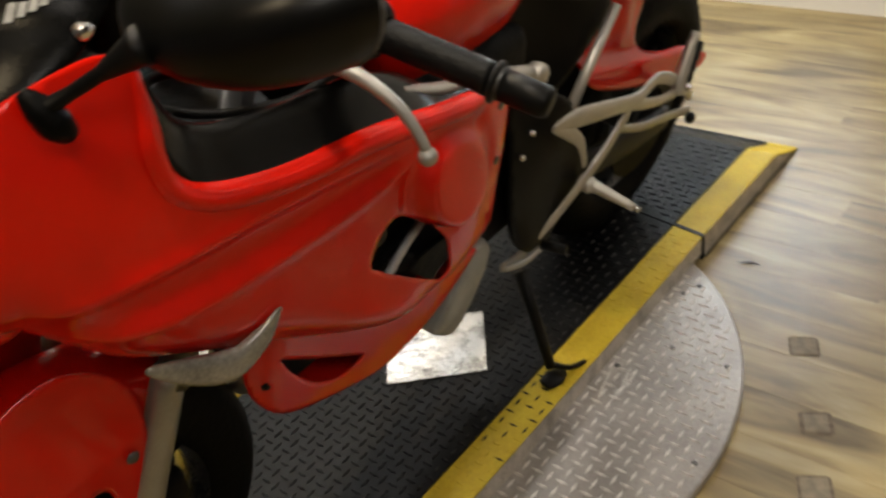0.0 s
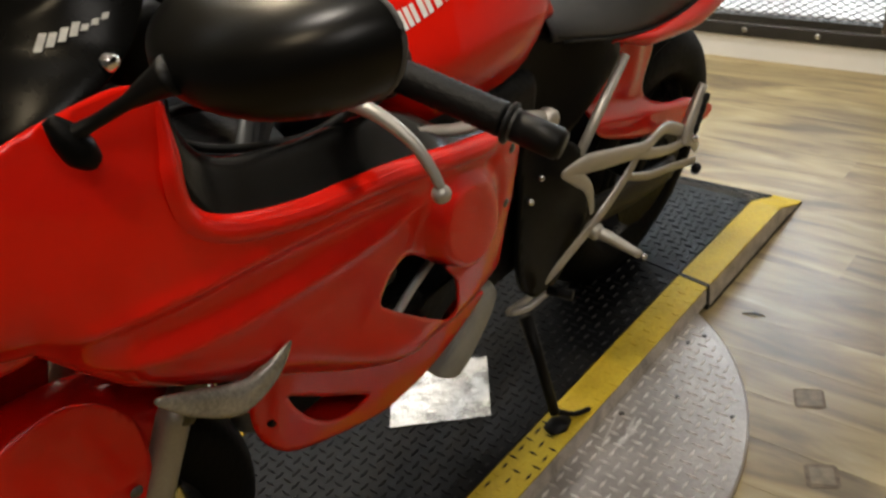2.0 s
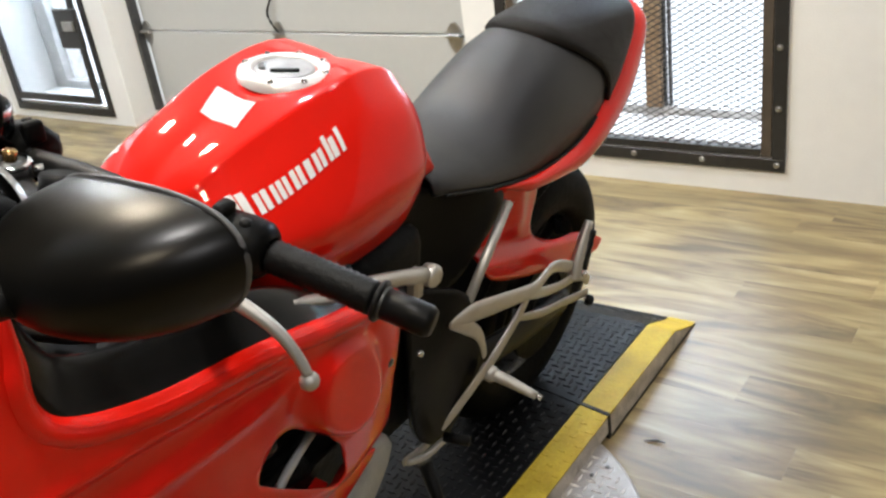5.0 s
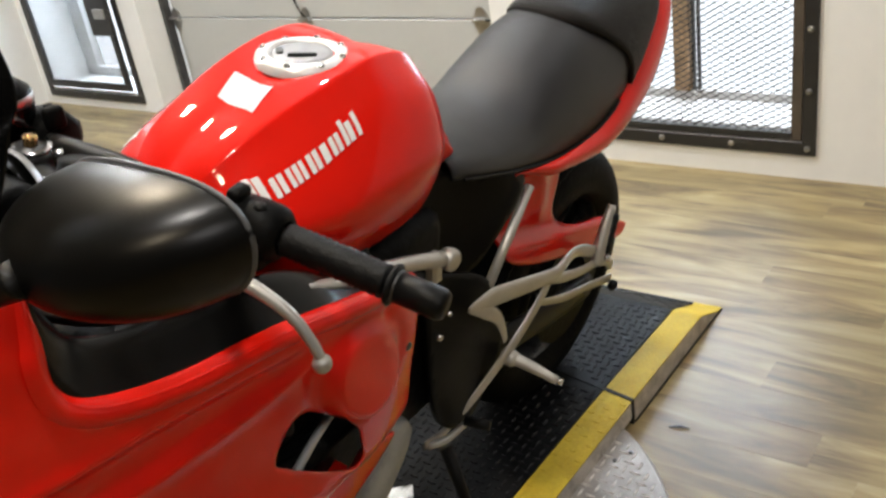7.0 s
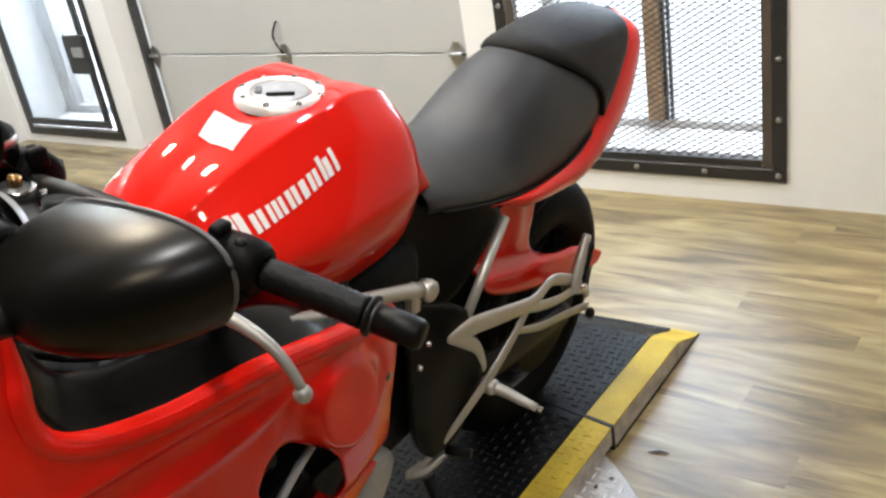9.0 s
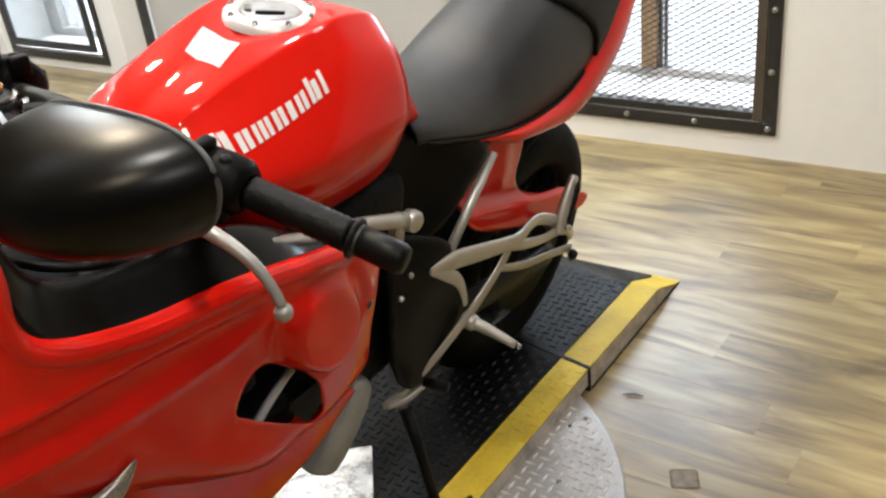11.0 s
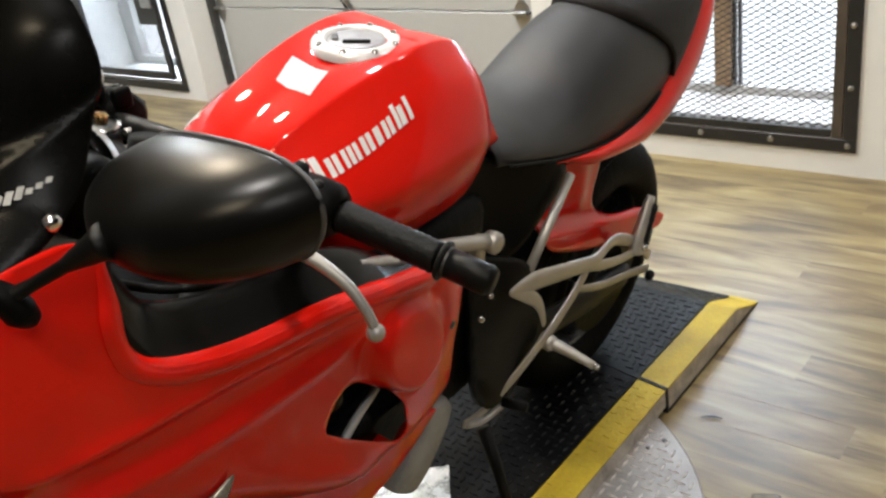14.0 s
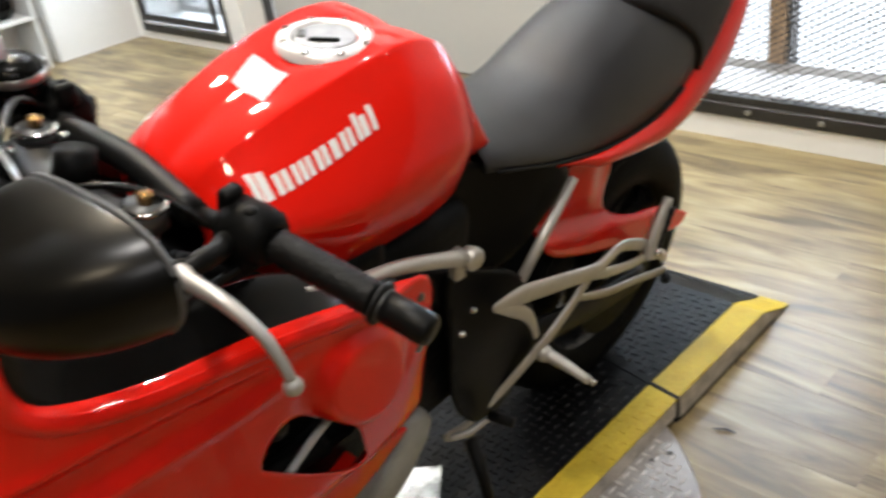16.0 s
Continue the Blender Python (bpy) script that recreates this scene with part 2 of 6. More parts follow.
def plate(outline, thick, axis=1, bevel=0.0, at=0.0):
    """A flat piece: an outline in the other two axes, with a thickness along axis."""
    b = bmesh.new()
    def put(p, h):
        q = [p[0], p[1]]
        q.insert(axis, h)
        return Vector(q)
    lo = [b.verts.new(put(p, at)) for p in outline]
    hi = [b.verts.new(put(p, at + thick)) for p in outline]
    b.faces.new(lo)
    b.faces.new(list(reversed(hi)))
    for i in range(len(lo)):
        j = (i + 1) % len(lo)
        b.faces.new((lo[j], lo[i], hi[i], hi[j]))
    bmesh.ops.recalc_face_normals(b, faces=b.faces[:])
    if bevel:
        es = [e for e in b.edges if len(e.link_faces) == 2 and e.calc_face_angle(0) > 0.6]
        bmesh.ops.bevel(b, geom=es, offset=bevel, segments=2, affect="EDGES", profile=0.5)
    return b


def thing(name, label, category, m=None, group="", kind=""):
    ob = new(name)
    ob.empty_display_size = 0.1
    if m is not None:
        ob.matrix_world = m
    return tagged(ob, label, category, group, kind)


def structure(name, bm, mat, label, category, smooth=False):
    return tagged(part(name, bm, mat, smooth=smooth), label, category, "", "structure")


# ---------------------------------------------------------------- the room
WX = 2.87            # inner face of the wall with the windows and the roll-up door
SY = 4.70            # inner face of the side wall
HT = 3.0
X0, Y0 = -3.2, -3.2  # the far sides of the room
GUARD = (-0.11, 1.00, 0.09, 1.55)      # y and z of the wide window's guard, outside edge
DOOR = (1.16, 3.48, 0.0, 2.2)
NARROW = (3.64, 4.62, 0.05, 1.6)


def window_wall():
    """One thick wall with three openings through it."""
    b = bmesh.new()
    T = 0.32
    holes = [(GUARD[0] + 0.06, GUARD[1] - 0.06, GUARD[2] + 0.06, GUARD[3] - 0.06), DOOR, (NARROW[0] + 0.05, NARROW[1] - 0.05, NARROW[2] + 0.06, NARROW[3] - 0.05)]
    ys = [Y0]
    for h in holes:
        box(WX, WX + T, ys[-1], h[0], 0, HT, bm=b)
        if h[2] > 0:
            box(WX, WX + T, h[0], h[1], 0, h[2], bm=b)
        box(WX, WX + T, h[0], h[1], h[3], HT, bm=b)
        ys.append(h[1])
    box(WX, WX + T, ys[-1], 7.4, 0, HT, bm=b)
    return structure("wall_east", b, WALL_PAINT, "white painted wall with window openings and a roll-up door", "wall")


window_wall()
structure("wall_north", box(2.30, WX, SY, SY + 0.12, 0, HT), WALL_PAINT, "short white painted wall beside the shelf", "wall")
structure("wall_north_back", box(X0, WX, 7.4, 7.5, 0, HT), WALL_PAINT, "plain white painted wall at the back", "wall")
# Unseen walls, made dark so little light returns to the bike's near side.
structure("wall_west", box(X0 - 0.1, X0, Y0, 7.5, 0, HT), DARK_WALL, "plain unseen wall, dark grey to hold back fill light", "wall")
structure("wall_south", box(X0 - 0.1, WX + 0.32, Y0 - 0.1, Y0, 0, HT), DARK_WALL, "plain unseen wall, dark grey to hold back fill light", "wall")
structure("ceiling", box(X0 - 0.1, WX + 0.32, Y0 - 0.1, 7.5, HT, HT + 0.1), CEILING_PAINT, "plain dark ceiling", "ceiling")
floor = structure("floor", box(X0 - 0.1, WX + 0.3, Y0 - 0.1, 7.5, -0.1, -0.004), GAP_DARK, "rustic brown wood plank floor, worn", "floor")
structure("ground", box(WX + 0.32, 60, -60, 60, -0.3, -0.2), SNOW, "bright snowy ground outside the windows", "ground")


def bolt(parent, p, axis="x", r=0.011, h=0.009, mat=None, name="bolt"):
    prof = [(0.0, -h), (r * 0.55, -h), (r * 0.9, -h * 0.6), (r, 0.0)]
    return part(name, lathe(prof, axis, p, 12), mat or STEEL, parent, smooth=True)


def frame_bars(b, y0, y1, z0, z1, w, x0, x1):
    """Four flat bars butted round an opening."""
    box(x0, x1, y0, y1, z0, z0 + w, 0.002, bm=b)
    box(x0, x1, y0, y1, z1 - w, z1, 0.002, bm=b)
    box(x0, x1, y0, y0 + w, z0 + w, z1 - w, 0.002, bm=b)
    box(x0, x1, y1 - w, y1, z0 + w, z1 - w, 0.002, bm=b)


def expanded_mesh(y0, y1, z0, z1, x, py, pz, strand):
    """Diamonds of flat strand, slightly twisted out of the sheet."""
    verts, faces = [], []
    rows, cols = int((z1 - z0) / (pz / 2)), int((y1 - y0) / (py / 2))
    for r in range(rows):
        for c in range(cols):
            if (r + c) % 2:
                continue
            a = (y0 + c * py / 2, z0 + r * pz / 2)
            for s in (1, -1):
                if not 0 <= c + s <= cols:
                    continue
                bq = (a[0] + s * py / 2, a[1] + pz / 2)
                n = len(verts)
                for yy, zz in (a, bq):
                    verts += [(x, yy, zz - strand), (x - 0.003, yy, zz + strand)]
                faces.append((n, n + 2, n + 3, n + 1))
    me = bpy.data.meshes.new("mesh_sheet")
    me.from_pydata(verts, [], faces)
    me.materials.append(STEEL_BLACK)
    return me


def wide_window():
    """Guard of expanded metal over a deep window with a brown post."""
    y0, y1, z0, z1 = GUARD
    w = thing("window_1", "tall window behind a black steel mesh guard bolted to the wall", "window", kind="structure")
    b = bmesh.new()
    frame_bars(b, y0, y1, z0, z1, 0.046, WX - 0.012, WX - 0.002)
    part("guard_frame", b, STEEL_BLACK, w, "black steel guard frame")
    for ya in (y0 + 0.049, y1 - 0.085):
        part("inner_angle", box(WX - 0.006, WX + 0.03, ya, ya + 0.036, z0 + 0.049, z1 - 0.049, 0.002), STEEL_RUSTY, w, "brownish steel angle inside the guard")
    for za in (z0 + 0.049, z1 - 0.077):
        part("inner_angle", box(WX - 0.005, WX + 0.028, y0 + 0.087, y1 - 0.087, za, za + 0.028, 0.002), STEEL_BLACK, w, "black steel angle inside the guard")
    sheet = new("mesh_sheet", expanded_mesh(y0 + 0.05, y1 - 0.05, z0 + 0.05, z1 - 0.05, WX + 0.004, 0.040, 0.022, 0.0024))
    sheet.parent = w
    tagged(sheet, "black expanded metal mesh", kind="stuff")
    for k in range(5):
        bolt(w, (WX - 0.012, y0 + 0.028 + k * (y1 - y0 - 0.056) / 4, z0 + 0.026))
    for k in range(1, 7):
        for yy in (y0 + 0.026, y1 - 0.026):
            bolt(w, (WX - 0.012, yy, z0 + 0.02 + k * 0.21))
    xb = WX + 0.28
    b = bmesh.new()
    frame_bars(b, y0 + 0.06, y1 - 0.06, 0.155, z1 - 0.06, 0.05, xb, xb + 0.05)
    part("window_frame", b, STONE, w, "weathered grey window frame")
    part("mullion", box(xb - 0.02, xb + 0.06, 0.444, 0.507, 0.205, z1 - 0.11, 0.004), WOOD_POST, w, "brown wooden post between the panes")
    for yy in (0.408, 0.428):
        part("rail", box(xb, xb + 0.02, yy, yy + 0.011, 0.205, z1 - 0.11, 0.002), DARK_HW, w, "thin dark metal rail beside the post")
    part("window_sill", box(WX + 0.035, WX + 0.318, y0 + 0.066, y1 - 0.066, 0.152, 0.172, 0.004), STONE, w, "pale stone sill")
    for ya, yb in ((y0 + 0.11, 0.406), (0.507, y1 - 0.11)):
        p = part("pane", box(xb + 0.022, xb + 0.028, ya, yb, 0.205, z1 - 0.11), GLASS, w)
        p.visible_shadow = False
    return w


def narrow_window():
    y0, y1, z0, z1 = NARROW
    w = thing("window_2", "narrow deep window with a hinged black steel screen", "window", kind="structure")
    b = bmesh.new()
    frame_bars(b, y0, y1, z0, z1, 0.045, WX - 0.012, WX - 0.002)
    part("guard_frame", b, STEEL_BLACK, w, "black steel frame")
    b = bmesh.new()
    frame_bars(b, y0 + 0.075, y1 - 0.055, z0 + 0.075, z1 - 0.05, 0.04, WX - 0.03, WX - 0.008)
    part("screen_leaf", b, STEEL_BLACK, w, "hinged black steel screen frame")
    sheet = new("mesh_sheet", expanded_mesh(y0 + 0.11, y1 - 0.09, z0 + 0.1, z1 - 0.08, WX - 0.012, 0.016, 0.012, 0.0006))
    sheet.parent = w
    tagged(sheet, "fine grey wire mesh", kind="stuff")
    lock = part("lock_box", box(WX - 0.06, WX - 0.031, y0 + 0.03, y0 + 0.23, 0.46, 0.68, 0.006), STEEL_BLACK, w, "black lock box")
    part("latch", box(WX - 0.075, WX - 0.061, y0 + 0.05, y0 + 0.15, 0.56, 0.615, 0.004), STEEL, lock, "silver latch plate")
    xb = WX + 0.26
    b = bmesh.new()
    frame_bars(b, y0 + 0.05, y1 - 0.05, z0 + 0.06, z1 - 0.05, 0.05, xb, xb + 0.06)
    box(xb, xb + 0.058, 4.44, 4.519, z0 + 0.111, z1 - 0.101, 0.003, bm=b)
    part("window_frame", b, STONE, w, "weathered grey-brown window frame")
    p = part("pane", box(xb + 0.025, xb + 0.031, y0 + 0.1, 4.44, z0 + 0.11, z1 - 0.1), GLASS, w)
    p.visible_shadow = False
    return w


def roll_up_door():
    """Sectional door set back in the opening: flat sections, hinges, rollers in a side track, a pull loop."""
    y0, y1, _, z1 = DOOR
    d = thing("door_1", "closed pale grey sectional roll-up door with hinges", "door", kind="structure")
    xd = WX + 0.2
    step = 0.50
    z = 0.0
    while z < z1:
        part("section", box(xd, xd + 0.045, y0 + 0.045, y1 - 0.045, z + 0.004, min(z + step, z1) - 0.002, 0.005, seg=2), DOOR_PAINT, d)
        z += step
    part("bottom_seal", box(xd + 0.002, xd + 0.04, y0 + 0.045, y1 - 0.045, 0.0, 0.013), STEEL_BLACK, d, "black rubber seal")
    for yy, s in ((y0, 1), (y1, -1)):
        b = bmesh.new()
        box(xd - 0.05, xd + 0.0, yy + s * 0.002 if s > 0 else yy - 0.03, yy + 0.03 if s > 0 else yy - 0.002, 0.05, z1, 0.003, bm=b)
        part("side_track", b, DARK_HW, d, "dark steel roller track")
    for zz in (0.495, 0.995, 1.495):
        for yy in (1.345, 2.395, 3.415):
            b = plate([(-0.035, -0.02), (-0.02, -0.055), (0.0, -0.075), (0.02, -0.055), (0.035, -0.02), (0.035, 0.03), (0.012, 0.06), (-0.012, 0.06), (-0.035, 0.03)], 0.006, axis=0, bevel=0.001)
            h = part("hinge", b, STEEL, d, "galvanised hinge plate", at=pose(xd - 0.007, yy, zz))
            part("knuckle", tube([(-0.012, -0.035, 0.005), (-0.012, 0.035, 0.005)], 0.010, 10), STEEL, h)
            if yy != 2.395:
                s = -1 if yy < 2 else 1
                part("roller_stem", tube([(-0.012, s * 0.03, 0.005), (-0.012, s * 0.085, 0.005)], 0.006, 8), DARK_HW, h)
    loop = tube([(xd - 0.012, 2.385, 0.50), (xd - 0.03, 2.40, 0.54), (xd - 0.03, 2.425, 0.60), (xd - 0.02, 2.40, 0.66), (xd - 0.012, 2.395, 0.665)], 0.006, 8, smooth=6)
    part("pull_cord", loop, STEEL_BLACK, d, "black looped pull cord", smooth=True)
    return d


def lug_mesh(name, inside, x0, x1, y0, y1, height, mat, pitch=0.030, length=0.0125, width=0.0028, z=0.0, hgt=None):
    """Raised lens-shaped treads, turned by right angles in turn."""
    verts, faces = [], []
    i = 0
    x = x0
    while x < x1:
        j = 0
        y = y0
        while y < y1:
            if inside(x, y):
                d = (1, 0) if (i + j) % 2 else (0, 1)
                zz = z if hgt is None else hgt(x)
                n = len(verts)
                px, py = d
                verts += [(x - px * length, y - py * length, zz), (x + py * width, y + px * width, zz), (x + px * length, y + py * length, zz),
                          (x - py * width, y - px * width, zz), (x - px * length * 0.5, y - py * length * 0.5, zz + height), (x + px * length * 0.5, y + py * length * 0.5, zz + height)]
                faces += [(n, n + 1, n + 4), (n + 1, n + 5, n + 4), (n + 1, n + 2, n + 5), (n + 2, n + 3, n + 5), (n + 3, n + 4, n + 5), (n + 3, n, n + 4)]
            y += pitch
            j += 1
        x += pitch
        i += 1
    me = bpy.data.meshes.new(name)
    me.from_pydata(verts, [], faces)
    me.materials.append(mat)
    return me


TR_Y0, TR_Y1 = -0.125, 0.535      # outer edges of the stand's track
TR_Z = 0.066
WORN_X = 0.74                      # where the side stand has scuffed the stripe
DISC_C, DISC_R, DISC_Z = (0.81, 0.205), 0.625, 0.020
SEAM = 1.385                       # where the turning part meets the ramp, at the near edge
SEAM_SLOPE = 0.18


def ramp_height(x):
    """Almost level to the crest, then straight down to the floor."""
    if x < 1.80:
        return TR_Z - 0.007 * max(0.0, x - SEAM) / 0.415
    return max(0.004, (TR_Z - 0.007) - 0.055 * (x - 1.80) / 0.13)


def track_piece(name, x_of, heights, parent, ya, yb, mat, label, top=0.0):
    """A strip of the track's skin between ya and yb with its edge folded down."""
    b = bmesh.new()
    rows = []
    for k in range(len(heights)):
        rows.append([b.verts.new((x_of(k, y), y, z)) for y, z in ((ya, heights[k] - 0.004 + top), (ya, heights[k] + top), (yb, heights[k] + top), (yb, heights[k] - 0.004 + top))])
    for p, q in zip(rows, rows[1:]):
        for i in range(3):
            b.faces.new((p[i], q[i], q[i + 1], p[i + 1]))
    bmesh.ops.recalc_face_normals(b, faces=b.faces[:])
    return part(name, b, mat, parent, label)


SCRAPE = material("pale_scrape", (0.52, 0.50, 0.48), 0.5, vary=0.25, scale=60)


def stand():
    """The turning stand: disc on the floor, treadplate track across it and a fixed ramp behind."""
    t = thing("turntable", "round aluminium treadplate turntable disc lying on the floor", "turntable", pose(*DISC_C, 0))
    b = lathe([(0, 0), (DISC_R - 0.004, 0), (DISC_R, 0.003), (DISC_R, DISC_Z - 0.003), (DISC_R - 0.004, DISC_Z), (0, DISC_Z)], "z", (0, 0, 0), 96)
    part("disc", b, ALU_PLATE, t)
    me = lug_mesh("treads", lambda x, y: math.hypot(x, y) < DISC_R - 0.02 and y < TR_Y0 - DISC_C[1] + 0.02, -0.62, 0.62, -0.62, -0.29, 0.0030, ALU_LUG, pitch=0.0255, length=0.0150, width=0.0036, z=DISC_Z)
    o = new("treads", me)
    o.parent = t
    tagged(o, "raised bright tread bars", kind="stuff")
    for a in (-0.69, -1.136, -1.578, -2.02, -2.46):
        bolt(t, (0.595 * math.cos(a), 0.595 * math.sin(a), DISC_Z), "z", 0.006, -0.003, DARK_HW, "screw")
    for x, y in ((0.15, -0.35), (0.25, -0.42), (0.42, -0.36)):
        bolt(t, (x, y, DISC_Z), "z", 0.006, -0.003, DARK_HW, "screw")

    for x, y, ln, wd, a in ((0.096, -0.354, 0.072, 0.0030, 13), (0.100, -0.392, 0.048, 0.0085, -3), (0.128, -0.383, 0.028, 0.0045, 9)):
        rows = [(ln * u, wd * math.sin(math.pi * (0.08 + 0.84 * (u + 1) / 2)) * (0.7 + 0.3 * math.sin(u * 9 + x * 50))) for u in (-1, -0.75, -0.5, -0.25, 0, 0.25, 0.5, 0.75, 1)]
        o = plate([(px, -w) for px, w in rows] + [(px, w) for px, w in reversed(rows)], 0.0004, axis=2)
        part("scrape", o, SCRAPE, t, "pale scrape", at=pose(x, y, DISC_Z + 0.0006, 0, 0, a))

    k = thing("display_stand", "black treadplate motorcycle stand with yellow edge stripes", "stand")
    cut = lambda y: SEAM + SEAM_SLOPE * (y - TR_Y0)
    nx = 24
    xs0 = -0.55
    flat = [TR_Z] * (nx + 1)
    place = lambda i, y: xs0 + (cut(y) - 0.004 - xs0) * i / nx
    track_piece("deck", place, flat, k, TR_Y0 + 0.082, TR_Y1 - 0.082, RUBBER_PLATE, "black treadplate deck")
    track_piece("edge_stripe", place, flat, k, TR_Y0, TR_Y0 + 0.078, YELLOW, "yellow painted edge stripe", 0.0006)
    track_piece("edge_stripe", place, flat, k, TR_Y1 - 0.078, TR_Y1, YELLOW, "yellow painted edge stripe", 0.0006)
    b = box(xs0, SEAM - 0.004, TR_Y0 + 0.001, TR_Y0 + 0.006, DISC_Z, TR_Z - 0.004)
    part("side_plate", b, ALU_SIDE, k, "bare aluminium treadplate side")
    part("side_plate", box(xs0, SEAM, TR_Y1 - 0.006, TR_Y1 - 0.001, 0.0, TR_Z - 0.004), ALU_SIDE, k, "bare aluminium treadplate side")
    for yy in (TR_Y0 + 0.1, 0.2, TR_Y1 - 0.1):
        part("runner", box(xs0, SEAM - 0.01, yy, yy + 0.03, DISC_Z, TR_Z - 0.005), STEEL_BLACK, k)
    o = new("treads", lug_mesh("treads", lambda x, y: TR_Y0 + 0.004 < y < TR_Y1 - 0.004 and x < cut(y) - 0.02 and not (TR_Y0 + 0.07 < y < TR_Y0 + 0.09), xs0 + 0.02, SEAM + 0.13, TR_Y0 + 0.095, TR_Y1 - 0.09, 0.0030, PLATE_LUG, pitch=0.0235, length=0.0128, width=0.0034, z=TR_Z))
    o.parent = k
    tagged(o, "raised black tread bars", kind="stuff")
    o = new("treads", lug_mesh("treads", lambda x, y: True, xs0 + 0.02, SEAM - 0.01, TR_Y0 + 0.012, TR_Y0 + 0.075, 0.0013, YELLOW, pitch=0.027, length=0.011, width=0.0028, z=TR_Z + 0.0006))
    o.parent = k
    tagged(o, "raised yellow tread bars", kind="stuff")
    worn = random.Random(5)
    o = new("worn_treads", lug_mesh("worn_treads", lambda x, y: worn.random() < 0.95 - abs(x - WORN_X) / 0.17, xs0 + 0.02 + 40 * 0.027, 0.86, TR_Y0 + 0.012, TR_Y0 + 0.075, 0.0018, RUBBER_PLATE, pitch=0.027, length=0.0115, width=0.0030, z=TR_Z + 0.0006))
    o.parent = k
    tagged(o, "tread bars with the yellow paint worn off", kind="stuff")

    r = thing("ramp", "fixed black treadplate ramp with yellow edges rolling down to the floor", "ramp")
    n = 26
    xe = 1.945
    def place_r(i, y):
        return cut(y) + 0.007 + (xe - cut(y) - 0.007) * i / n
    hs = [ramp_height(SEAM + 0.007 + (xe - SEAM - 0.007) * i / n) for i in range(n + 1)]
    track_piece("deck", place_r, hs, r, TR_Y0 + 0.082, TR_Y1 - 0.082, RUBBER_PLATE, "black treadplate deck")
    track_piece("edge_stripe", place_r, hs, r, TR_Y0, TR_Y0 + 0.078, YELLOW, "yellow painted edge stripe", 0.0006)
    track_piece("edge_stripe", place_r, hs, r, TR_Y1 - 0.078, TR_Y1, YELLOW, "yellow painted edge stripe", 0.0006)
    for yy in (TR_Y0 + 0.001, TR_Y1 - 0.006):
        pts = [(cut(yy) + 0.007 + (xe - cut(yy) - 0.007) * i / n, max(0.001, h - 0.0045)) for i, h in enumerate(hs)]
        o = plate([(pts[0][0], 0.0)] + pts + [(xe, 0.0)], 0.005, axis=1, at=yy)
        part("side_plate", o, ALU_SIDE, r, "bare aluminium treadplate side")
    o = new("treads", lug_mesh("treads", lambda x, y: x > cut(y) + 0.02, SEAM + 0.02, xe - 0.02, TR_Y0 + 0.095, TR_Y1 - 0.09, 0.0030, PLATE_LUG, pitch=0.0235, length=0.0128, width=0.0034, hgt=ramp_height))
    o.parent = r
    tagged(o, "raised black tread bars", kind="stuff")
    # Black strip added for the shaded gap between ramp side and floor.
    part("base_gap_strip", box(SEAM + 0.012, 1.94, TR_Y0 - 0.0022, TR_Y0 + 0.0008, 0.0, 0.0045), RUBBER_PLATE, r, "black strip standing in for the dark gap at the base")
    # the dark open joint between the stand and the ramp
    j = bmesh.new()
    vs = [j.verts.new(p) for p in ((cut(TR_Y0) - 0.004, TR_Y0 - 0.0015, 0.002), (cut(TR_Y0) + 0.007, TR_Y0 - 0.0015, 0.002), (cut(TR_Y0) + 0.007, TR_Y0 - 0.0015, TR_Z + 0.002), (cut(TR_Y0) - 0.004, TR_Y0 - 0.0015, TR_Z + 0.002),
                                   (cut(TR_Y1) + 0.007, TR_Y1, TR_Z + 0.002), (cut(TR_Y1) - 0.004, TR_Y1, TR_Z + 0.002), (cut(TR_Y1) - 0.004, TR_Y1, 0.002), (cut(TR_Y1) + 0.007, TR_Y1, 0.002))]
    for f in ((0, 1, 2, 3), (3, 2, 4, 5), (5, 4, 7, 6), (0, 3, 5, 6), (1, 7, 4, 2), (0, 6, 7, 1)):
        j.faces.new([vs[i] for i in f])
    bmesh.ops.recalc_face_normals(j, faces=j.faces[:])
    part("rubber_joint", j, RUBBER_PLATE, r, "black rubber strip in the joint")
    # bright sheet lying on the deck
    s = plate([(0.646, 0.199), (0.779, 0.044), (0.925, 0.165), (0.79, 0.325)], 0.0015, axis=2, at=TR_Z + 0.0022)
    o = part("metal_sheet", s, BRIGHT_SHEET)
    tagged(o, "bright crumpled bare metal sheet lying on the black deck", "metal sheet")


def floor_marks():
    """Worn square imprints left in the planks: a dark worn patch with a darker rim."""
    for x, y, rz, inner in ((1.205, -0.43, 26, 0.84), (1.017, -0.525, 28, 0.72), (0.872, -0.578, 28, 0.8)):
        t = thing("floor_mark", "dark square worn imprint on the plank floor", "floor mark", pose(x, y, 0.0, 0, 0, rz), "imprints round the turntable")
        s = 0.029
        part("imprint", plate([(-s, -s * 0.8), (-s * 0.8, -s), (s * 0.8, -s), (s, -s * 0.8), (s, s * 0.8), (s * 0.8, s), (-s * 0.8, s), (-s, s * 0.8)], 0.0008, axis=2), MARK, t)
        q = s * inner
        part("worn_centre", plate([(-q, -q), (q, -q), (q, q), (-q, q)], 0.0006, axis=2, at=0.0008), MARK_WORN, t)
    o = part("wood_splinter", tube([(1.405, -0.20, 0.003), (1.417, -0.225, 0.004), (1.419, -0.247, 0.003)], [0.001, 0.003, 0.0012], 6), STEEL_BLACK)
    tagged(o, "small dark splinter lying on the plank floor", "splinter")


